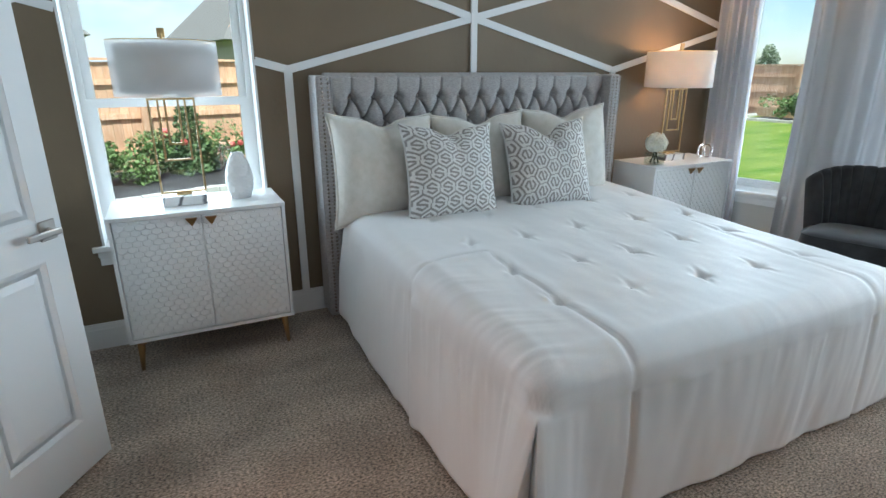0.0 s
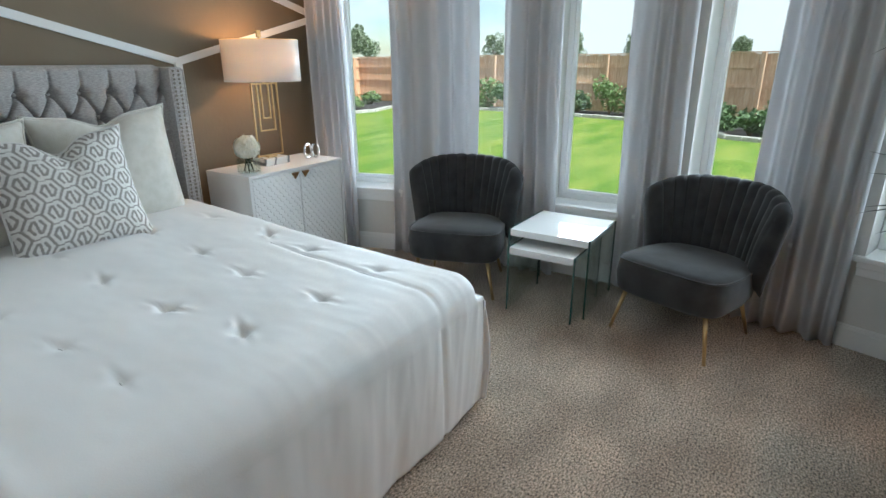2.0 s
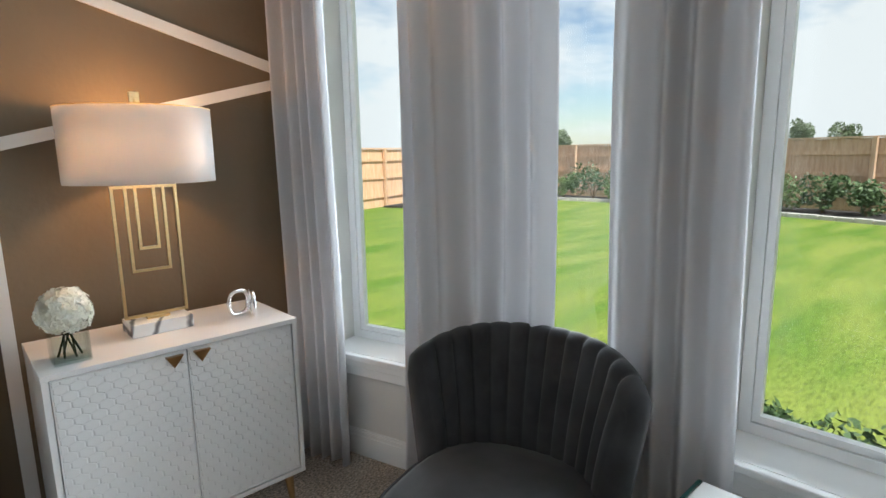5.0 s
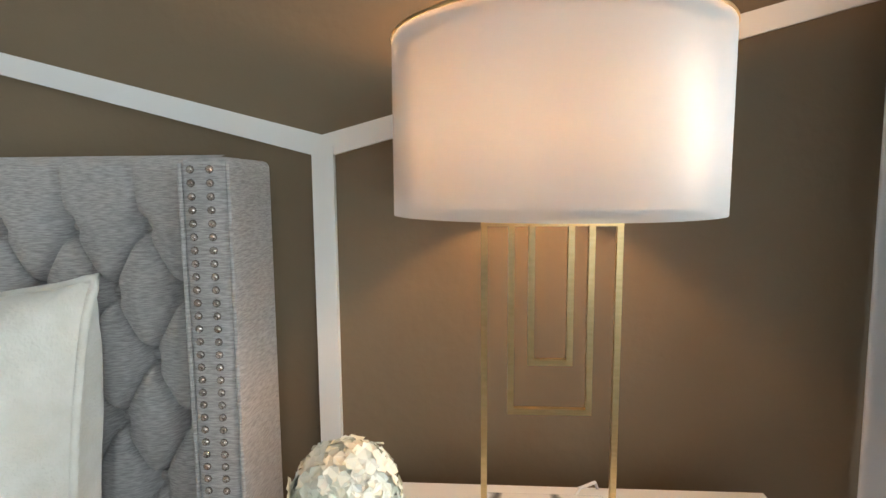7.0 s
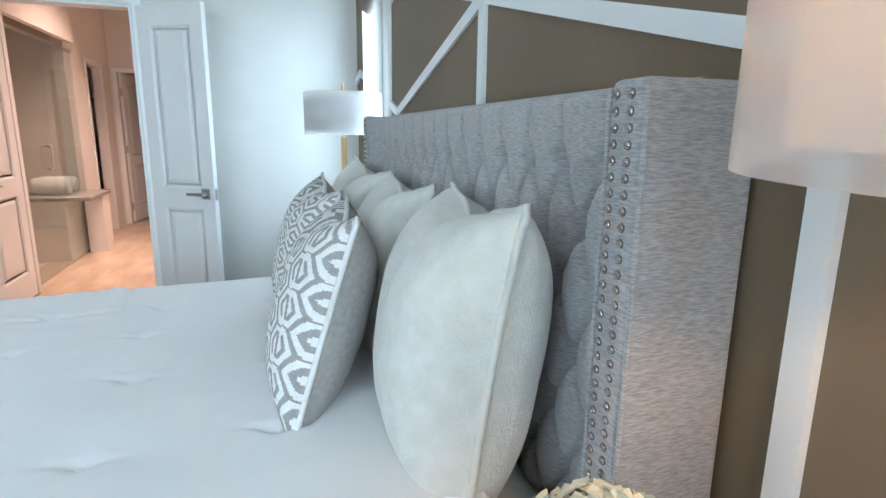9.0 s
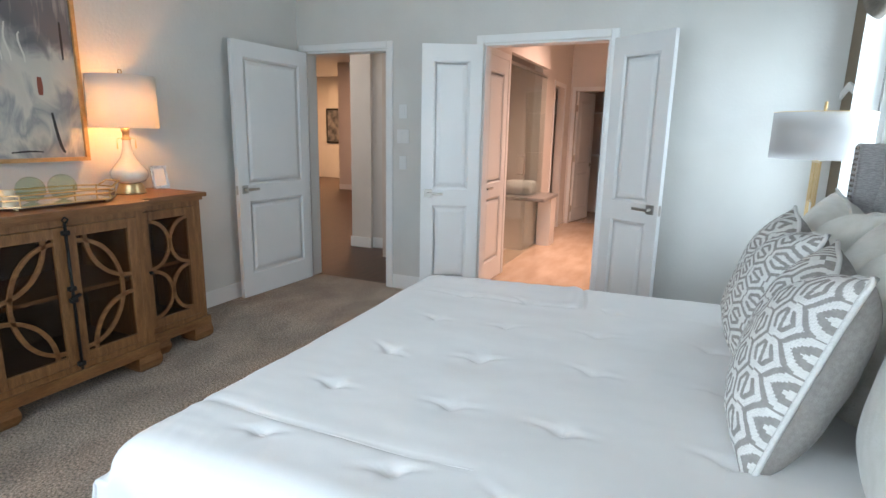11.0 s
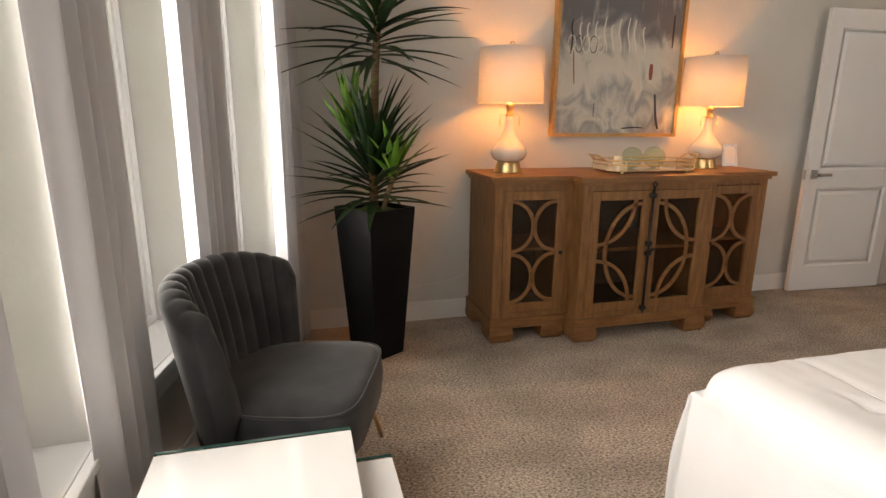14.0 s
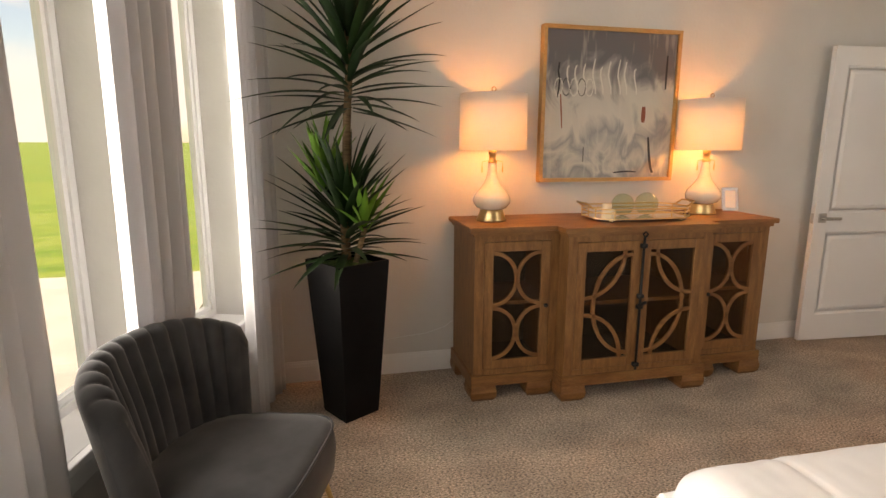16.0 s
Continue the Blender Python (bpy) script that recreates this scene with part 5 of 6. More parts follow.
    part("seat", bm, M_VELVET, t, "padded velvet seat", True)
    part("welt", tube(bmesh.new(), [(x, y, 0.398 + 0.012 * (-y) / 0.3) for x, y in seat_outline(0.003)], 0.005, 6, True), M_VELVET, t, smooth=True)
    for x, y in ((-0.215, -0.235), (0.215, -0.235), (-0.19, 0.17), (0.19, 0.17)):
        dx, dy = math.copysign(0.05, x), math.copysign(0.045, y)
        part("leg", tube(bmesh.new(), [(x, y, 0.235), (x + dx, y + dy, 0.0)], 0.013, 12, taper=lambda k: 1 - 0.35 * k), M_GOLD, t, "tapered brass leg", True)
    return t


chair_a = chair(pose(3.935, 1.90, 0, 0, 0, -71.5), "charcoal velvet slipper chair with a channelled back and brass legs")
copy_thing(chair_a, pose(3.965, 0.51, 0, 0, 0, -109))

# ---- nesting tables ----


def nest_table(x0, x1, y0, y1, h, label):
    t = thing("nesting_table", label, "side table", Matrix.Translation((x0, y0, 0)), group="nesting tables")
    w, d = x1 - x0, y1 - y0
    part("top", B(0, w, 0.0115, d - 0.0115, h - 0.04, h, 0.002, 2), M_GLOSS, t, "glossy white lacquered slab")
    for y in (0.0, d - 0.01):
        p = part("glass_side", B(0.004, w - 0.004, y, y + 0.01, 0.0, h + 0.001), M_CLEAR, t, "clear glass side panel")
        ed = B(0.0, 0.004, y, y + 0.01, 0, h + 0.001)
        box(ed, w - 0.004, w, y, y + 0.01, 0, h + 0.001)
        box(ed, 0.004, w - 0.004, y, y + 0.01, h + 0.001, h + 0.003)
        part("glass_edge", ed, M_EDGE, p, "dark green polished edge")
        for x in (0.06, w - 0.06):
            yy = -0.004 if y == 0 else d
            part("bolt_cap", B(x - 0.008, x + 0.008, yy, yy + 0.004, h - 0.028, h - 0.012), M_NICKEL, t)
    return t


nest_table(3.79, 4.275, 1.0, 1.487, 0.46, "white gloss side table on clear glass sides")
nest_table(3.685, 4.14, 1.04, 1.44, 0.385, "smaller white gloss table nested under the larger one")

# ---- sideboard ----
SB = thing("sideboard", "honey pine breakfront sideboard with fretwork glass doors", "sideboard", Matrix.Translation((1.937, SY + 0.02, 0)))
SH, SD, CD = 0.97, 0.448, 0.556
SW, CW = 0.912, 0.432


def outline(grow):
    return [(-SW - grow, 0), (-SW - grow, SD + grow), (-CW - grow, SD + grow), (-CW - grow, CD + grow), (CW + grow, CD + grow), (CW + grow, SD + grow), (SW + grow, SD + grow), (SW + grow, 0)]


def prism(pts, z0, z1):
    bm = bmesh.new()
    lo = [bm.verts.new((x, y, z0)) for x, y in pts]
    hi = [bm.verts.new((x, y, z1)) for x, y in pts]
    bm.faces.new(lo)
    bm.faces.new(hi)
    for i in range(len(pts)):
        j = (i + 1) % len(pts)
        bm.faces.new((lo[i], lo[j], hi[j], hi[i]))
    return bm


tp = prism(outline(0.035), SH - 0.028, SH)
bmesh.ops.bevel(tp, geom=tp.edges[:], offset=0.004, segments=2, affect="EDGES")
part("top", tp, M_PINE, SB, "planked pine top with a stepped front")
part("cornice", prism(outline(0.014), SH - 0.048, SH - 0.028), M_PINE, SB)
part("plinth", prism(outline(0.016), 0.085, 0.145), M_PINE, SB)
for x0, x1, d in ((-SW, -CW, SD), (CW, SW, SD), (-CW, CW, CD)):
    for xa in (x0, x1 - 0.02):
        part("side_panel", B(xa, xa + 0.02, 0, d - 0.022, 0.145, SH - 0.048), M_PINEV, SB)
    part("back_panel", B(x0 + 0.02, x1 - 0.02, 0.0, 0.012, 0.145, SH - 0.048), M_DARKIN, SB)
    part("shelf", B(x0 + 0.021, x1 - 0.021, 0.013, d - 0.04, 0.53, 0.55), M_PINE, SB)
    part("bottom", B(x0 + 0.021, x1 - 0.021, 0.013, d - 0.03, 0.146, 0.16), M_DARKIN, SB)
    st = 0.05
    fr = B(x0, x0 + st, d - 0.022, d, 0.145, SH - 0.048)
    box(fr, x1 - st, x1, d - 0.022, d, 0.145, SH - 0.048)
    box(fr, x0 + st, x1 - st, d - 0.022, d, 0.145, 0.175)
    box(fr, x0 + st, x1 - st, d - 0.022, d, SH - 0.080, SH - 0.048)
    part("face_frame", fr, M_PINEV, SB)


def arc_strip(bm, cx, cz, a, b, t0, t1, w, y0, y1, clip, n=28):
    pr = None
    for i in range(n + 1):
        t = t0 + (t1 - t0) * i / n
        q = []
        for k in (-w / 2, w / 2):
            x, z = cx + (a + k) * math.cos(t), cz + (b + k) * math.sin(t)
            x, z = min(max(x, clip[0]), clip[1]), min(max(z, clip[2]), clip[3])
            q.append((x, z))
        v = [bm.verts.new((q[0][0], y0, q[0][1])), bm.verts.new((q[1][0], y0, q[1][1])), bm.verts.new((q[1][0], y1, q[1][1])), bm.verts.new((q[0][0], y1, q[0][1]))]
        if pr:
            for k in range(4):
                bm.faces.new((pr[k], pr[(k + 1) % 4], v[(k + 1) % 4], v[k]))
        pr = v


def fret_door(x0, x1, d, style):
    z0, z1 = 0.178, SH - 0.083
    st = 0.052
    y0, y1 = d - 0.018, d + 0.004
    door = B(x0, x0 + st, y0, y1, z0, z1, 0.002)
    box(door, x1 - st, x1, y0, y1, z0, z1, None, 0.002)
    box(door, x0 + st, x1 - st, y0, y1, z0, z0 + st, None, 0.002)
    box(door, x0 + st, x1 - st, y0, y1, z1 - st, z1, None, 0.002)
    o = part("door", door, M_PINEV, SB, "framed pine door with curved fretwork")
    a, b, c, e = x0 + st, x1 - st, z0 + st, z1 - st
    part("pane", B(a, b, y0 + 0.002, y0 + 0.006, c, e), M_CABG, o, "smoky cabinet glass")
    fr = bmesh.new()
    w, h = b - a, e - c
    clip = (a, b, c, e)
    wd, ya, yb = 0.020, y0 + 0.0065, y1 - 0.003
    hp = math.pi / 2
    if style == "side":
        for zc in (c + h * 0.25, c + h * 0.75):
            arc_strip(fr, a, zc, w / 2 - 0.004, h * 0.235, -hp, hp, wd, ya, yb, clip)
            arc_strip(fr, b, zc, w / 2 - 0.004, h * 0.235, hp, 3 * hp, wd, ya, yb, clip)
    else:
        inner, outer, s = (b, a, 1) if style == "left" else (a, b, -1)
        t0 = hp if style == "left" else -hp
        arc_strip(fr, inner, (c + e) / 2, w * 0.80, h * 0.46, t0, t0 + math.pi, wd, ya, yb, clip, 40)
        for zc, up in ((e, -1), (c, 1)):
            aa, bb_ = (0, -hp if up < 0 else hp) if style == "left" else (math.pi, math.pi + (hp if up < 0 else -hp))
            arc_strip(fr, outer, zc, w * 0.84, h * 0.42, aa, bb_, wd, ya, yb, clip)
    part("fretwork", fr, M_PINE, o)
    return o, z0, z1


o, z0, z1 = fret_door(-SW + 0.052, -CW - 0.052, SD, "side")
part("knob", lathe([(0.005, 0), (0.006, 0.012), (0.012, 0.018), (0.010, 0.028)], 12, Matrix.Translation((-CW - 0.08, SD + 0.004, 0.53)) @ Matrix.Rotation(radians(-90), 4, "X")), M_IRON, o, "small dark knob", True)
o, z0, z1 = fret_door(CW + 0.052, SW - 0.052, SD, "side")
part("knob", lathe([(0.005, 0), (0.006, 0.012), (0.012, 0.018), (0.010, 0.028)], 12, Matrix.Translation((CW + 0.08, SD + 0.004, 0.53)) @ Matrix.Rotation(radians(-90), 4, "X")), M_IRON, o, "small dark knob", True)
fret_door(-CW + 0.052, -0.002, CD, "left")
o, z0, z1 = fret_door(0.002, CW - 0.052, CD, "right")
rod = tube(bmesh.new(), [(0.004, CD + 0.022, 0.155), (0.004, CD + 0.022, SH - 0.055)], 0.007, 10)
for z in (0.185, 0.52, 0.58, SH - 0.11):
    box(rod, -0.014, 0.022, CD + 0.0045, CD + 0.032, z - 0.012, z + 0.012, None, 0.004)
tube(rod, [(0.0, CD + 0.026, SH - 0.06), (-0.012, CD + 0.026, SH - 0.045), (0.004, CD + 0.026, SH - 0.032), (0.018, CD + 0.026, SH - 0.045), (0.006, CD + 0.026, SH - 0.06)], 0.005, 8)
tube(rod, [(-0.02, CD + 0.04, 0.55), (0.03, CD + 0.045, 0.535)], 0.009, 8)
part("cremone_bolt", rod, M_IRON, o, "black iron cremone bolt", True)
for s in (-1, 1):
    for x, y0, y1 in ((s * (SW - 0.055), SD - 0.11, SD + 0.018), (s * (CW - 0.055), CD - 0.11, CD + 0.018), (s * (CW + 0.10), SD - 0.08, SD + 0.014), (s * (SW - 0.055), 0.0, 0.11)):
        bm = bmesh.new()
        w = 0.068
        pr = None
        for z, g in ((0.0, -0.008), (0.02, 0.004), (0.05, 0.008), (0.085, 0.0)):
            v = [bm.verts.new(c) for c in ((x - w - g, y0, z), (x + w + g, y0, z), (x + w + g, y1 + g, z), (x - w - g, y1 + g, z))]
            if pr:
                for k in range(4):
                    bm.faces.new((pr[k], pr[(k + 1) % 4], v[(k + 1) % 4], v[k]))
            else:
                bm.faces.new(v)
            pr = v
        bm.faces.new(pr)
        part("bracket_foot", bm, M_PINE, SB)

# ---- lamps, tray and frame on the sideboard ----


def gourd_lamp(x, y, label):
    m = Matrix.Translation((x, y, SH))
    t = thing("table_lamp", label, "table lamp", m, group="sideboard lamps")
    part("base", lathe([(0.085, 0.0), (0.086, 0.004), (0.066, 0.052), (0.066, 0.060)], 40), M_GOLD, t, "flared brass base", True)
    part("body", lathe([(0.052, 0.060), (0.085, 0.072), (0.104, 0.098), (0.106, 0.122), (0.094, 0.148), (0.068, 0.178), (0.044, 0.212), (0.030, 0.250), (0.024, 0.290), (0.022, 0.320)], 44), M_PEARL, t, "pearl-glazed gourd body", True)
    part("collar", lathe([(0.026, 0.320), (0.026, 0.330), (0.019, 0.334), (0.019, 0.365), (0.023, 0.367), (0.023, 0.39), (0.008, 0.395), (0.008, 0.70)], 20), M_GOLD, t, "brass socket", True)
    for s in (-1, 1):
        ch = tube(bmesh.new(), [(s * 0.02, 0, 0.335), (s * 0.058, 0, 0.327), (s * 0.06, 0, 0.318), (s * 0.06, 0, 0.302)], 0.002, 6)
        tube(ch, [(s * 0.06, 0, 0.302), (s * 0.06, 0, 0.268)], 0.0042, 8)
        part("pull_chain", ch, M_GOLD, t)
    sh = lathe([(0.186, 0.392), (0.188, 0.392), (0.182, 0.692), (0.180, 0.692), (0.186, 0.392)], 56, closed=False)
    part("shade", sh, M_SHADE, t, "white linen drum shade, glowing", True)
    part("finial", tube(bmesh.new(), [(0.012 * math.cos(a), 0, 0.718 + 0.012 * math.sin(a)) for a in [k * 0.628 for k in range(10)]], 0.003, 6, True), M_BRONZE, t, "ring finial", True)
    lamp("lamp_light", "POINT", m @ Matrix.Translation((0.0, 0.03, 0.50)), DRESSER_POWER, (1.0, 0.41, 0.11), 0.03)
    return t


gourd_lamp(2.68, -0.70, "lit pearl gourd table lamp with a white drum shade")
gourd_lamp(1.275, -0.735, "lit pearl gourd table lamp with a white drum shade")

t = thing("tray", "octagonal gold tray with mirrored base and double rail", "tray", Matrix.Translation((1.835, -0.59, SH)))
oc = [(-0.30, -0.08), (-0.22, -0.15), (0.22, -0.15), (0.30, -0.08), (0.30, 0.08), (0.22, 0.15), (-0.22, 0.15), (-0.30, 0.08)]
part("base", prism(oc, 0.012, 0.018), M_SILVER, t, "mirrored base")
for z in (0.018, 0.05, 0.072):
    part("rail", tube(bmesh.new(), [(x, y, z) for x, y in oc], 0.004, 6, True), M_GOLD, t)
for s in (-1, 1):
    part("handle", tube(bmesh.new(), [(s * 0.30, -0.06, 0.072), (s * 0.345, -0.055, 0.10), (s * 0.345, 0.055, 0.10), (s * 0.30, 0.06, 0.072)], 0.005, 8), M_GOLD, t, "gold bar handle", True)
for x in (-0.22, 0.22):
    for y in (-0.11, 0.11):
        part("foot", B(x - 0.008, x + 0.008, y - 0.008, y + 0.008, 0.0, 0.012), M_GOLD, t)
for x, y in oc:
    part("post", tube(bmesh.new(), [(x, y, 0.012), (x, y, 0.072)], 0.0035, 6), M_GOLD, t)
for x, r in ((1.76, 0.066), (1.915, 0.064)):
    prof = [(max(0.001, r * math.sin(math.pi * k / 20)), r - r * math.cos(math.pi * k / 20)) for k in range(21)]
    ob = obj("glass_ball", lathe(prof, 36, Matrix.Translation((x, -0.60, SH + 0.018))), M_GREENG, None, smooth=True)
    tagged(ob, "pale green glass ball on the gold tray", "ornament", group="glass balls")
tagged(obj("candle", lathe([(0.026, 0), (0.026, 0.075), (0.022, 0.08)], 24, Matrix.Translation((2.06, -0.52, SH + 0.018))), M_CANDLE), "short ivory pillar candle on the tray", "candle")
t = thing("small_frame", "small silver picture frame leaning on the wall", "picture frame", pose(1.01, -0.80, SH, 12, 0, -8))
fb = bmesh.new()
frame_ring(fb, -0.055, 0.055, -0.008, 0.008, 0.0, 0.15, 0.018)
part("frame", fb, M_SILVER, t)
part("print", B(-0.037, 0.037, -0.004, 0.004, 0.018, 0.132), M_PORC, t)

# ---- abstract painting ----


def painting_material():
    m = bpy.data.materials.new("abstract_grey_canvas")
    m.use_nodes = True
    nt = m.node_tree
    b = nt.nodes["Principled BSDF"]
    b.inputs["Roughness"].default_value = 0.35
    co = nt.nodes.new("ShaderNodeTexCoord")
    sep = nt.nodes.new("ShaderNodeSeparateXYZ")
    nt.links.new(co.outputs["Object"], sep.inputs[0])
    mp = nt.nodes.new("ShaderNodeMapping")
    mp.inputs["Scale"].default_value = (1.6, 1, 1.0)
    nt.links.new(co.outputs["Object"], mp.inputs[0])
    n1 = nt.nodes.new("ShaderNodeTexNoise")
    n1.inputs["Scale"].default_value, n1.inputs["Detail"].default_value, n1.inputs["Distortion"].default_value = 3.2, 7, 1.6
    nt.links.new(mp.outputs[0], n1.inputs["Vector"])
    # height bands, broken up by the noise
    add = nt.nodes.new("ShaderNodeMath")
    add.operation = "MULTIPLY_ADD"
    add.inputs[1].default_value = 0.62
    nt.links.new(n1.outputs["Fac"], add.inputs[0])
    nt.links.new(sep.outputs["Z"], add.inputs[2])
    r = nt.nodes.new("ShaderNodeValToRGB")
    cr = r.color_ramp
    cr.elements[0].position, cr.elements[0].color = 0.22, (0.42, 0.40, 0.35, 1)
    cr.elements[1].position, cr.elements[1].color = 1.0, (0.12, 0.118, 0.128, 1)
    for pos, c in ((0.36, (0.22, 0.235, 0.24)), (0.46, (0.50, 0.48, 0.42)), (0.56, (0.27, 0.28, 0.285)), (0.66, (0.54, 0.52, 0.46)), (0.82, (0.50, 0.48, 0.43)), (0.93, (0.20, 0.195, 0.20))):
        e = cr.elements.new(pos)
        e.color = (*c, 1)
    nt.links.new(add.outputs[0], r.inputs[0])
    # upright drips
    mp2 = nt.nodes.new("ShaderNodeMapping")
    mp2.inputs["Scale"].default_value = (22, 1, 3.0)
    nt.links.new(co.outputs["Object"], mp2.inputs[0])
    n2 = nt.nodes.new("ShaderNodeTexNoise")
    n2.inputs["Scale"].default_value, n2.inputs["Detail"].default_value = 1.0, 4
    nt.links.new(mp2.outputs[0], n2.inputs["Vector"])
    r2 = nt.nodes.new("ShaderNodeValToRGB")
    r2.color_ramp.elements[0].position, r2.color_ramp.elements[1].position = 0.56, 0.66
    mx = nt.nodes.new("ShaderNodeMixRGB")
    mx.inputs[2].default_value = (0.58, 0.56, 0.50, 1)
    sc = nt.nodes.new("ShaderNodeMath")
    sc.operation = "MULTIPLY"
    sc.inputs[1].default_value = 0.3
    nt.links.new(n2.outputs["Fac"], r2.inputs[0])
    nt.links.new(r2.outputs[0], sc.inputs[0])
    nt.links.new(sc.outputs[0], mx.inputs[0])
    nt.links.new(r.outputs[0], mx.inputs[1])
    nt.links.new(mx.outputs[0], b.inputs["Base Color"])
    return m


t = thing("painting", "large abstract grey and white painting in a light oak frame", "painting", Matrix.Translation((1.422, SY, 1.168)))
pw, ph = 0.908, 0.908
fb = bmesh.new()
frame_ring(fb, 0, pw, 0.004, 0.055, 0, ph, 0.022)
part("frame", fb, M_FRAME, t, "light oak floater frame")
part("canvas", B(0.0225, pw - 0.0225, 0.008, 0.040, 0.0225, ph - 0.0225), painting_material(), t, "abstract canvas with scratched grey and white marks")
rng = random.Random(4)
M_INK = material("dark_paint_stroke", (0.02, 0.018, 0.02), 0.5)
M_CHALK = material("pale_paint_stroke", (0.62, 0.60, 0.54), 0.5)
M_RUST = material("rust_paint_stroke", (0.24, 0.06, 0.03), 0.5)


def stroke(pts, w, mat):
    bm = bmesh.new()
    pr = None
    for i, (x, z) in enumerate(pts):
        a, b = pts[max(0, i - 1)], pts[min(len(pts) - 1, i + 1)]
        d = Vector((b[0] - a[0], 0, b[1] - a[1])).normalized()
        n = Vector((-d.z, 0, d.x)) * w / 2 * (0.55 + 0.45 * math.sin(math.pi * (i + 0.6) / (len(pts) + 0.2)))
        v = (bm.verts.new((x + n.x, 0.0408, z + n.z)), bm.verts.new((x - n.x, 0.0408, z - n.z)))
        if pr:
            bm.faces.new((pr[0], pr[1], v[1], v[0]))
        pr = v
    part("paint_stroke", bm, mat, t)


for k in range(9):
    x = 0.30 + 0.055 * k + rng.uniform(-0.01, 0.01)
    stroke([(x + 0.012 * math.sin(i), 0.70 - i * 0.035 + rng.uniform(-0.03, 0.03) * (i == 0)) for i in range(6)], 0.010, M_CHALK)
for k in range(5):
    cx = 0.80 - 0.05 * k
    stroke([(cx + 0.025 * math.cos(a * 0.5), 0.56 + 0.05 * math.sin(a * 0.5)) for a in range(0, 13)], 0.006, M_INK if k % 2 else M_CHALK)
stroke([(0.085, 0.76 - 0.04 * i) for i in range(6)], 0.014, M_INK)
stroke([(0.80 + 0.006 * math.sin(i * 2), 0.70 - 0.05 * i) for i in range(5)], 0.012, M_INK)
stroke([(0.785 - 0.004 * i, 0.52 - 0.05 * i) for i in range(5)], 0.009, M_RUST)
stroke([(0.225, 0.36 + 0.024 * i) for i in range(5)], 0.030, M_RUST)
stroke([(0.13 + 0.01 * i, 0.05 + 0.022 * i * i * 0.4) for i in range(6)], 0.018, M_INK)
stroke([(0.62, 0.12 + 0.03 * i) for i in range(4)], 0.005, M_INK)
stroke([(0.25 + 0.04 * i, 0.055 + 0.004 * math.sin(i)) for i in range(5)], 0.010, M_INK)

# ---- potted yucca ----
t = thing("potted_plant", "tall two-tier artificial yucca in a tapered black planter", "plant", pose(3.508, -0.488, 0, 0, 0, 31))


def square_ring(bm, s, z):
    return [bm.verts.new(c) for c in ((-s, -s, z), (s, -s, z), (s, s, z), (-s, s, z))]


bm = bmesh.new()
pr = None
for s, z in ((0.102, 0.0), (0.150, 0.808), (0.150, 0.823), (0.138, 0.823), (0.136, 0.783)):
    rg = square_ring(bm, s, z)
    if pr:
        for k in range(4):
            bm.faces.new((pr[k], pr[(k + 1) % 4], rg[(k + 1) % 4], rg[k]))
    else:
        bm.faces.new(rg[::-1])
    pr = rg
bm.faces.new(pr)
part("planter", bm, M_POT, t, "tapered matt black planter")
bm = bmesh.new()
grid(bm, 30, 30, lambda u, v: ((u - 0.5) * 0.272, (v - 0.5) * 0.272, 0.79 + 0.035 * math.sin(math.pi * u) * math.sin(math.pi * v) + 0.012 * noise.noise((u * 9, v * 9, 0))))
part("moss", bm, M_MOSS, t, smooth=True)
part("trunk", tube(bmesh.new(), [(0, 0, 0.78), (0.012, 0.006, 1.0), (-0.01, 0.0, 1.25), (-0.03, -0.01, 1.5), (-0.045, 0.0, 1.75), (-0.045, 0, 2.05)], 0.024, 14, taper=lambda k: 1 - 0.3 * k), M_BARK, t, "slender cane trunk", True)
rng = random.Random(21)


def blade(bm, base, az, elev, length, width, droop):
    d = Vector((math.cos(az), math.sin(az), 0))
    sd = Vector((-math.sin(az), math.cos(az), 0))
    pr = None
    n = 9
    pos = Vector(base)
    e = elev
    for i in range(n + 1):
        k = i / n
        w = width * (0.45 + 0.55 * min(1, k * 4)) * (1 - k ** 2.2) + 0.0006
        up = Vector((0, 0, 1)) * math.cos(e) - d * math.sin(e)
        v = (bm.verts.new(pos + sd * w + up * w * 0.45), bm.verts.new(pos), bm.verts.new(pos - sd * w + up * w * 0.45))
        if pr:
            bm.faces.new((pr[0], pr[1], v[1], v[0]))
            bm.faces.new((pr[1], pr[2], v[2], v[1]))
        pr = v
        pos = pos + (d * math.cos(e) + Vector((0, 0, 1)) * math.sin(e)) * (length / n)
        e -= droop / n


def head(cx, cy, z0, z1, count, lmin, lmax, fresh, e0=-0.08, e1=1.35):
    for k in range(count):
        f = k / count
        az = k * 2.399963 + rng.uniform(-0.2, 0.2)
        z = z0 + (z1 - z0) * f
        elev = e0 + (e1 - e0) * f ** 0.9 + rng.uniform(-0.12, 0.12)
        ln = lmin + (lmax - lmin) * rng.random() * (1 - 0.3 * f)
        bm = bmesh.new()
        blade(bm, (cx + 0.018 * math.cos(az), cy + 0.018 * math.sin(az), z), az, elev, ln, 0.019 + 0.005 * rng.random(), rng.uniform(0.15, 0.65) * (1 - f * 0.5))
        part("leaf", bm, M_LEAFY if fresh else M_LEAF, t, smooth=True)


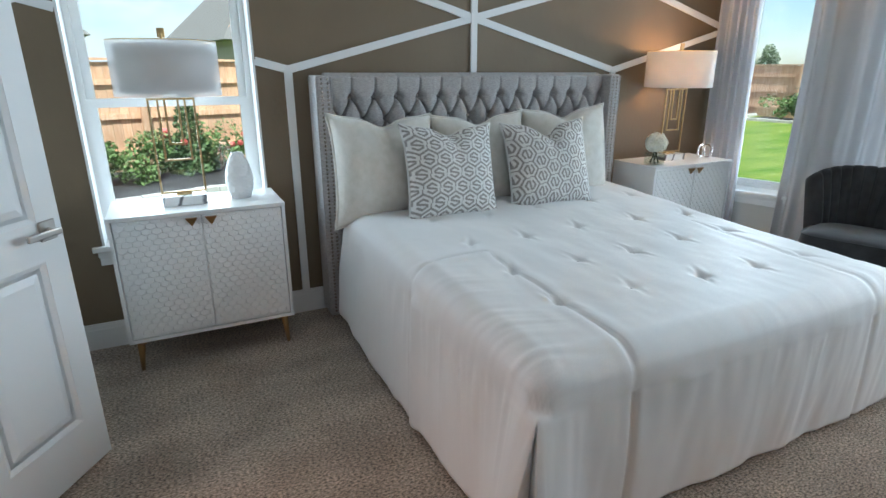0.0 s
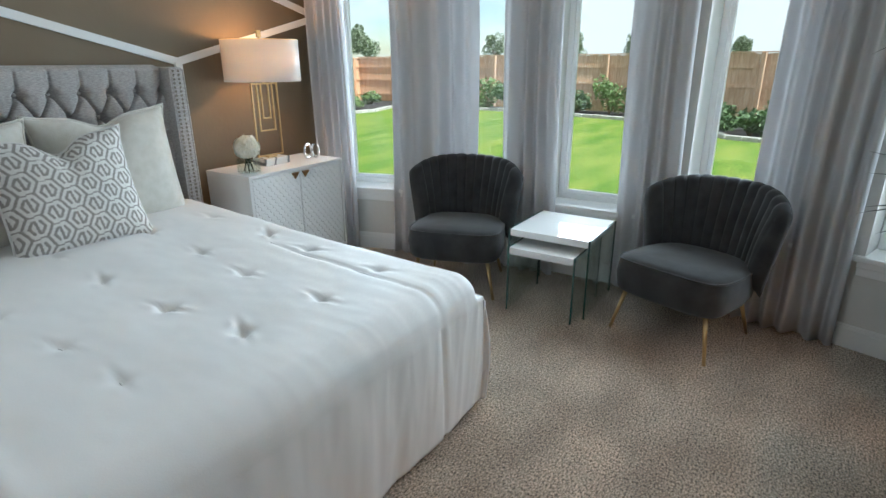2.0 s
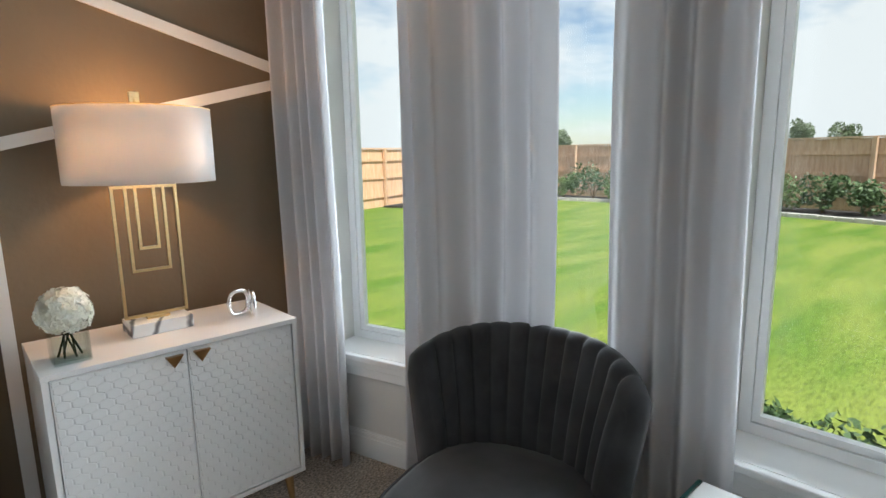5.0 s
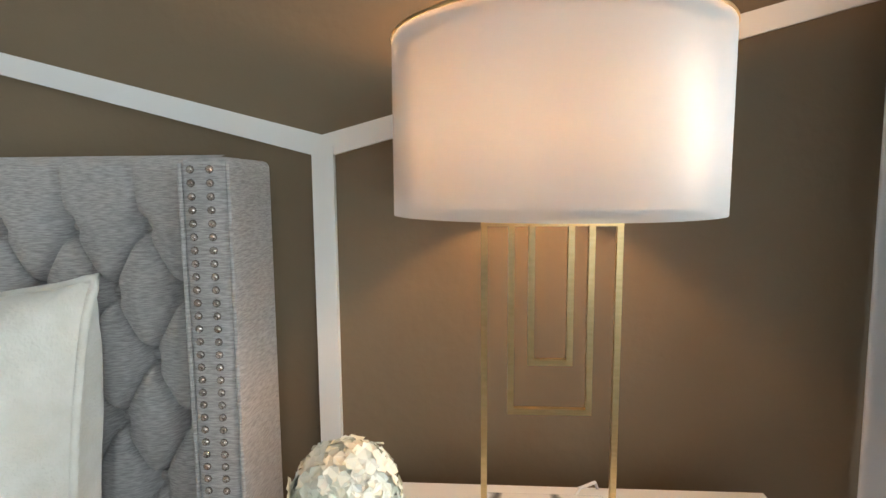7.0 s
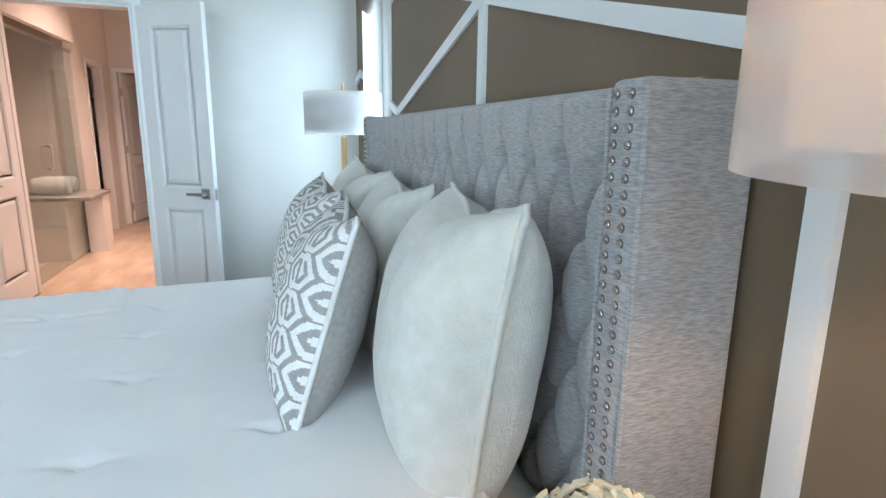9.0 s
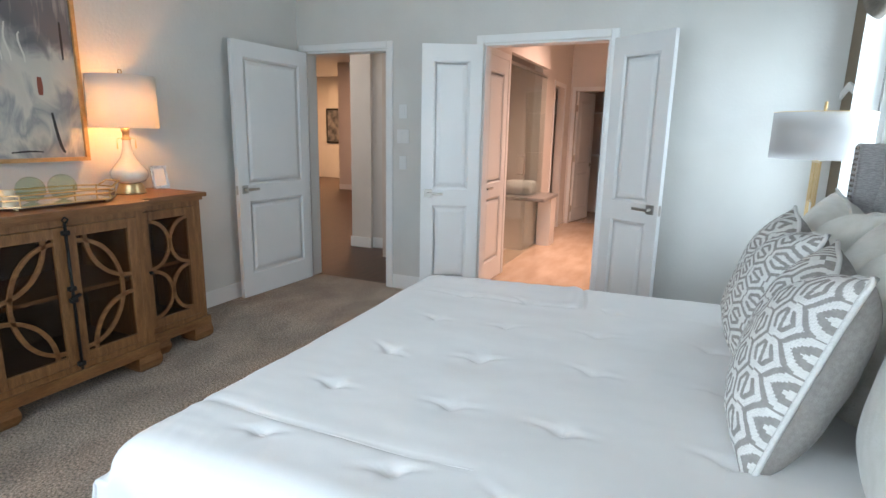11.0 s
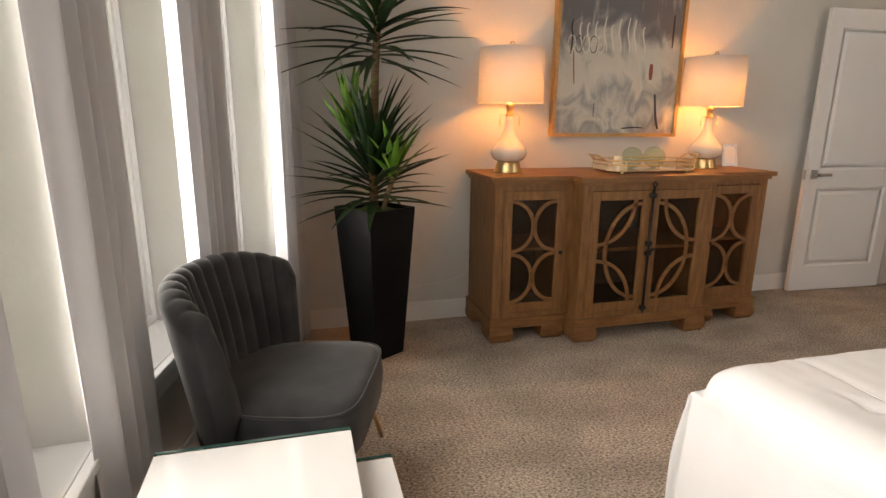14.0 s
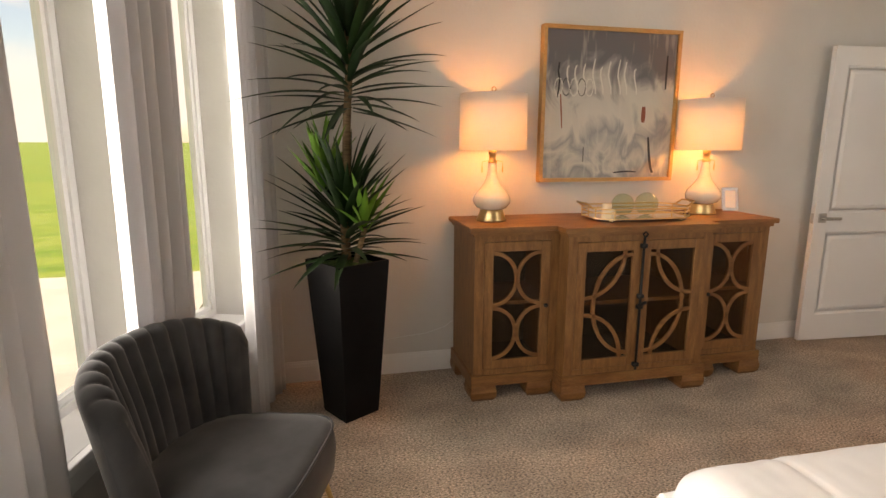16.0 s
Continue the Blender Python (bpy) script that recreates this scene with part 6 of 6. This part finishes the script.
head(0.0, 0.0, 0.84, 1.12, 78, 0.34, 0.47, False)
head(0.065, -0.09, 1.16, 1.24, 14, 0.28, 0.37, True, 1.0, 1.5)
head(-0.02, 0.13, 0.98, 1.06, 10, 0.22, 0.32, True, 0.75, 1.4)
part("offshoot", tube(bmesh.new(), [(-0.01, 0.05, 0.79), (-0.02, 0.13, 0.99)], 0.014, 10), M_BARK, t, smooth=True)
head(-0.04, 0.0, 1.54, 2.02, 80, 0.42, 0.56, False, -0.15, 1.4)

tagged(obj("wall_cable", tube(bmesh.new(), [(2.65, SY + 0.008, 0.42), (2.78, SY + 0.007, 0.37), (2.9, SY + 0.007, 0.28), (3.02, SY + 0.007, 0.245), (3.15, SY + 0.007, 0.235), (3.3, SY + 0.007, 0.22), (3.33, SY + 0.007, 0.0)], 0.003, 6), M_PLATE), "thin pale cable along the wall behind the plant", "cable")

# ---- garden ----
GZ = -0.28
bm = bmesh.new()
R0 = 700
grid(bm, 40, 40, lambda u, v: ((u - 0.5) * R0 * abs(2 * u - 1) ** 1.5 * 2, (v - 0.5) * R0 * abs(2 * v - 1) ** 1.5 * 2, GZ))
tagged(obj("ground", bm, M_LAWN), "bright green mown lawn", "lawn", kind="structure")


def leaf_cluster(n, rx, rz, size, seed, cone=False):
    r = random.Random(seed)
    bm = bmesh.new()
    lumps = [(r.uniform(-0.6, 0.6) * rx, r.uniform(-0.6, 0.6) * rx, r.uniform(0.25, 0.85) * rz, r.uniform(0.3, 0.55)) for _ in range(9)]
    for _ in range(n):
        if cone:
            h = r.random() ** 1.4
            a = r.uniform(0, 6.28)
            q = rx * (1 - h) * (0.45 + 0.55 * r.random()) * (1 + 0.15 * math.sin(a * 3 + h * 9))
            c = Vector((q * math.cos(a), q * math.sin(a), 0.05 + h * rz))
        else:
            lx, ly, lz, lr = r.choice(lumps)
            d = Vector((r.gauss(0, 1), r.gauss(0, 1), r.gauss(0, 1))).normalized() * (0.6 + 0.4 * r.random())
            c = Vector((lx + d.x * lr * rx, ly + d.y * lr * rx, max(0.03, lz + d.z * lr * rz * 0.6)))
        s = size * r.uniform(0.6, 1.3)
        q = Euler((r.uniform(-1.2, 1.2), r.uniform(-1.2, 1.2), r.uniform(0, 6.28))).to_matrix()
        bm.faces.new([bm.verts.new(c + q @ Vector(p)) for p in ((-s * 0.4, 0, 0), (0, -s * 0.8, s * 0.1), (s * 0.4, 0, 0), (0, s, s * 0.12))])
    return bm


def shrub(m, mat, cluster, label, blooms=None, name="shrub"):
    t = thing(name, label, "shrub" if name == "shrub" else "tree", m)
    st = bmesh.new()
    for k in range(5):
        a = k * 1.257
        tube(st, [(0, 0, -0.02), (0.25 * cluster[0] * math.cos(a), 0.25 * cluster[0] * math.sin(a), cluster[1] * 0.5)], 0.012 * max(1, cluster[1]), 6)
    part("stems", st, M_BARK, t)
    part("foliage", leaf_cluster(cluster[2], cluster[0], cluster[1], cluster[3], cluster[4], cluster[5]), mat, t)
    if blooms:
        r = random.Random(blooms)
        fb = bmesh.new()
        for _ in range(3):
            c = Vector((r.uniform(-0.5, 0.5) * cluster[0], r.uniform(-0.95, -0.5) * cluster[0], r.uniform(0.35, 1.0) * cluster[1]))
            for p in range(14):
                d = Vector((r.gauss(0, 1), r.gauss(0, 1), r.gauss(0, 1))).normalized()
                q = d.to_track_quat("Z", "Y").to_matrix()
                fb.faces.new([fb.verts.new(c + d * 0.035 + q @ Vector(v)) for v in ((-0.03, -0.02, 0), (0.03, -0.02, 0), (0.028, 0.03, 0.01), (-0.028, 0.03, 0.01))])
        part("roses", fb, M_ROSE, t, "coral red roses")
    return t


rng = random.Random(8)
# bed of roses under the north fence
NF = ((-14.0, 6.6), (21.0, 17.6))
nd = Vector((NF[1][0] - NF[0][0], NF[1][1] - NF[0][1], 0)).normalized()
nn = Vector((nd.y, -nd.x, 0))


def on_fence(s, off):
    p = Vector((*NF[0], 0)) + nd * s + nn * off
    return p.x, p.y


def bed(name, pts, label):
    poly_slab(name, pts, GZ - 0.02, GZ + 0.05, M_MULCH, label, "flower bed")


def kerb_row(pts, label):
    t = thing("bed_edging", label, "edging")
    for (x0, y0), (x1, y1) in zip(pts, pts[1:]):
        m, ln = along((x0, y0), (x1, y1))
        k = max(1, int(ln / 0.33))
        for i in range(k):
            o = part("stone", B(i * ln / k + 0.006, (i + 1) * ln / k - 0.006, -0.07, 0.07, GZ - 0.02, GZ + 0.10 + rng.uniform(-0.008, 0.008), 0.012), M_KERB, t)
            o.matrix_basis = m
    return t


def fence_run(p0, p1, height, mat, near=None, label=""):
    m, ln = along(p0, p1)
    t = thing("fence", label, "fence", m @ Matrix.Translation((0, 0, GZ)))
    rest = bmesh.new()
    bw = 0.142
    r = random.Random(3)
    one = None
    k = 0
    while k * bw < ln:
        h = height + r.uniform(-0.012, 0.012)
        y = r.uniform(-0.003, 0.003)
        if near and near[0] < k * bw < near[1]:
            if one is None:
                o = part("board", B(0.002, bw - 0.003, -0.012, 0.008, 0, height), mat, t)
                one = o.data
            else:
                o = new("board", one)
                o.parent = t
            o.location = (k * bw, y, r.uniform(-0.015, 0.01))
        else:
            box(rest, k * bw + 0.002, (k + 1) * bw - 0.003, y - 0.012, y + 0.008, 0, h)
        k += 1
    tagged(part("boards", rest, mat, t), kind="stuff")
    rail = bmesh.new()
    for z in (0.35, 0.95, 1.5):
        box(rail, 0, ln, -0.052, -0.0165, z - 0.045, z + 0.045)
    box(rail, 0, ln, -0.06, 0.03, height + 0.012, height + 0.05)
    part("rails", rail, mat, t)
    s = 0.0
    while s < ln:
        part("post", B(s - 0.05, s + 0.05, -0.15, -0.055, 0, height + 0.012), mat, t)
        s += 2.4
    return t


fence_run(NF[0], NF[1], 1.82, M_FENCE, (7, 24), "new cedar board garden fence")
EF = [(21.0, 17.6), (20.5, 6.0), (17.2, -9.0), (15.5, -22.0)]
for a, b in zip(EF, EF[1:]):
    fence_run(a, b, 1.86, M_FENCE2, None, "weathered cedar board garden fence")

for s0, s1 in ((4.0, 23.0),):
    pts = [on_fence(s0, 0.05), on_fence(s1, 0.05), on_fence(s1, 2.3), on_fence((s0 + s1) / 2, 2.6), on_fence(s0, 2.2)]
    poly_slab("flower_bed", pts, GZ - 0.02, GZ + 0.05, M_MULCH, "dark mulch bed along the fence", "flower bed")
    kerb_row(pts[2:], "low pale stone edging of the flower bed")
for k in range(16):
    s = 9.0 + k * 0.62
    x, y = on_fence(s, 1.0 + rng.uniform(-0.35, 0.5))
    shrub(pose(x, y, GZ + 0.04, 0, 0, rng.uniform(-25, 25)), M_BUSH2 if k % 3 else M_BUSH, (0.45, 0.75 + rng.uniform(-0.1, 0.15), 1100, 0.045, 30 + k % 4, False), "rose bush with coral red flowers" if k % 2 else "leafy green bush in the mulch bed", 50 + k if k % 2 else None)
x, y = on_fence(14.75, 1.05)
shrub(pose(x, y, GZ + 0.04), M_BUSH, (0.42, 1.55, 2600, 0.05, 77, True), "upright conical evergreen by the fence")
x, y = on_fence(31.5, 1.4)
shrub(pose(x, y, GZ + 0.04), M_BUSH2, (0.5, 1.5, 1500, 0.09, 78, True), "upright evergreen shrub by the fence")
for k in range(5):
    x, y = on_fence(29.5 + k * 1.1, 1.4 + rng.uniform(-0.3, 0.4))
    shrub(pose(x, y, GZ + 0.03), M_BUSH if k % 2 else M_BUSH2, (0.5, 0.5, 700, 0.07, 81 + k, False), "low green shrub in the flower bed")
pts = [on_fence(28.5, 0.2), on_fence(36, 0.2), on_fence(36, 3.0), on_fence(31, 3.0), on_fence(28.6, 1.8)]
poly_slab("flower_bed", pts, GZ - 0.02, GZ + 0.05, M_MULCH, "dark mulch bed along the fence", "flower bed")
kerb_row(pts[2:], "low pale stone edging of the flower bed")

# beds and shrubs along the east fence
EB = [(20.3, 13.6), (20.15, 6.1), (17.0, -8.0), (15.6, -18.0), (13.4, -17.5), (14.3, -7.0), (13.8, -1.5), (14.8, 1.5), (17.4, 2.8), (18.2, 6.0), (19.0, 9.0), (18.6, 13.4)]
poly_slab("flower_bed", EB, GZ - 0.02, GZ + 0.05, M_MULCH, "dark mulch bed along the fence", "flower bed")
kerb_row(EB[4:], "low pale stone edging of the flower bed")
for k, (x, y, hgt, wid, kind) in enumerate(((16.0, 0.5, 1.55, 0.62, 1), (15.7, -0.3, 1.3, 0.5, 1), (15.2, 1.1, 0.7, 0.7, 0), (15.0, -0.7, 0.65, 0.75, 0), (15.9, 1.9, 0.65, 0.6, 0), (15.2, -2.0, 0.7, 0.8, 0), (16.0, -3.4, 1.5, 0.6, 1), (15.2, -4.4, 0.7, 0.8, 0), (18.8, 4.4, 1.0, 0.55, 0), (19.0, 5.4, 1.2, 0.6, 0), (18.6, 3.5, 0.75, 0.6, 0), (19.3, 6.5, 0.7, 0.6, 0), (19.4, 10.0, 1.0, 0.8, 0), (19.4, 11.2, 1.2, 0.9, 0), (19.2, 9.0, 0.8, 0.7, 0), (19.4, 12.4, 0.8, 0.7, 0), (15.3, -6.5, 0.8, 0.8, 0), (15.6, -9.0, 1.2, 0.8, 0))):
    shrub(pose(x, y, GZ + 0.03, 0, 0, 40 * k), M_BUSH2 if kind or k % 3 == 0 else M_BUSH, (wid, hgt, 1500 if kind else 900, 0.075, 100 + k, bool(kind)), "leafy upright evergreen shrub" if kind else "low rounded green shrub in the mulch bed")
for x, y in ((5.55, 1.72), (5.45, 1.35), (5.6, 0.95)):
    shrub(pose(x, y, GZ, 0, 0, x * 90), M_BUSH, (0.34, 0.55, 1300, 0.03, int(y * 40), False), "clipped dark green shrub under the bay window")
bedp = [(4.75, 2.0), (4.72, 0.2), (5.9, 0.2), (6.05, 1.2), (5.9, 2.0)]
poly_slab("flower_bed", bedp, GZ - 0.02, GZ + 0.05, M_MULCH, "dark mulch bed under the bay window", "flower bed")
kerb_row(bedp[2:], "low pale stone edging of the flower bed")


def tree(x, y, h, seed):
    t = thing("tree", "distant leafy tree beyond the fence", "tree", pose(x, y, GZ, 0, 0, seed * 50))
    part("trunk", tube(bmesh.new(), [(0, 0, 0), (0.1, 0, h * 0.3), (0.0, 0.1, h * 0.62)], 0.22, 8, taper=lambda k: 1 - 0.6 * k), M_BARK, t)
    lim = bmesh.new()
    r = random.Random(seed)
    for k in range(6):
        a = k * 1.05 + r.random()
        tube(lim, [(0.05, 0, h * (0.3 + 0.04 * k)), (h * 0.2 * math.cos(a), h * 0.2 * math.sin(a), h * (0.5 + 0.06 * k))], 0.07, 6, taper=lambda q: 1 - 0.6 * q)
    part("limbs", lim, M_BARK, t)
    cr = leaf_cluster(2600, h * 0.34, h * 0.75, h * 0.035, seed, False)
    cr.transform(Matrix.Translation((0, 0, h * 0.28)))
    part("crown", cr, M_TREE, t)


for k, (x, y, h) in enumerate(((62, 52, 6.5), (72, 49, 5.0), (62, 28, 5.5), (66, 24, 5.0), (70, 32, 5.2), (85, 44, 5.5), (80, 16, 4.6), (92, 9, 5.0), (95, 24, 5.5), (52, 78, 6.5), (100, -5, 5))):
    tree(x, y, h, 200 + k)


def far_house(x, y, w, d, hw, hr, turn, label):
    t = thing("house", label, "house", pose(x, y, GZ, 0, 0, turn))
    part("wall", B(-w / 2, w / 2, -d / 2, d / 2, 0, hw), M_MORTAR, t, "pale brick wall")
    bm = bmesh.new()
    e = [bm.verts.new(c) for c in ((-w / 2 - 0.5, -d / 2 - 0.5, hw), (w / 2 + 0.5, -d / 2 - 0.5, hw), (w / 2 + 0.5, d / 2 + 0.5, hw), (-w / 2 - 0.5, d / 2 + 0.5, hw), (-w / 5, 0, hw + hr), (w / 5, 0, hw + hr))]
    for q in ((0, 1, 5, 4), (1, 2, 5), (2, 3, 4, 5), (3, 0, 4), (0, 3, 2, 1)):
        bm.faces.new([e[i] for i in q])
    part("roof", bm, M_ROOF, t, "grey shingled hip roof")
    for k in (-1, 1):
        wd = part("window", B(k * w / 4 - 0.5, k * w / 4 + 0.5, -d / 2 - 0.03, -d / 2, 0.9, 2.2), M_TRIM, t)
        part("pane", B(k * w / 4 - 0.44, k * w / 4 + 0.44, -d / 2 - 0.034, -d / 2 - 0.0305, 0.96, 2.14), M_EDGE, wd)


far_house(-8.5, 24, 11, 9, 2.7, 3.6, 12, "neighbouring brick house with a grey hip roof")
far_house(6.5, 27, 10, 9, 2.7, 4.0, 12, "neighbouring brick house with a grey hip roof")

# covered-patio column and slab
flat("patio", 4.75, 8.4, -4.6, -0.62, GZ - 0.05, GZ + 0.16, M_PATIO, "pale concrete patio slab, its colour darkened for shade", "patio")
COL = thing("brick_column", "pale mixed brick patio column", "column", Matrix.Translation((6.95, -0.91, GZ + 0.16)) @ Matrix.Diagonal((0.78, 0.78, 1, 1)))
part("mortar_core", B(-0.245, 0.245, -0.245, 0.245, 0, 2.75), M_MORTAR, COL)
one = None
for c in range(36):
    z = 0.005 + c * 0.0762
    for side_i in range(4):
        for k in range(2):
            rot = Matrix.Rotation(side_i * math.pi / 2, 4, "Z")
            shift = 0.06 if c % 2 else -0.06
            if one is None:
                o = part("brick", B(-0.121, 0.121, -0.262, -0.243, 0, 0.066, 0.003), M_BRICK, COL)
                one = o.data
            else:
                o = new("brick", one)
                o.parent = COL
            x = (-0.128 if k == 0 else 0.124) + (0.012 if c % 2 else 0)
            o.matrix_basis = Matrix.Translation((0, 0, z)) @ rot @ Matrix.Translation((x, 0.001 * ((c * 7 + k * 3) % 4), 0))
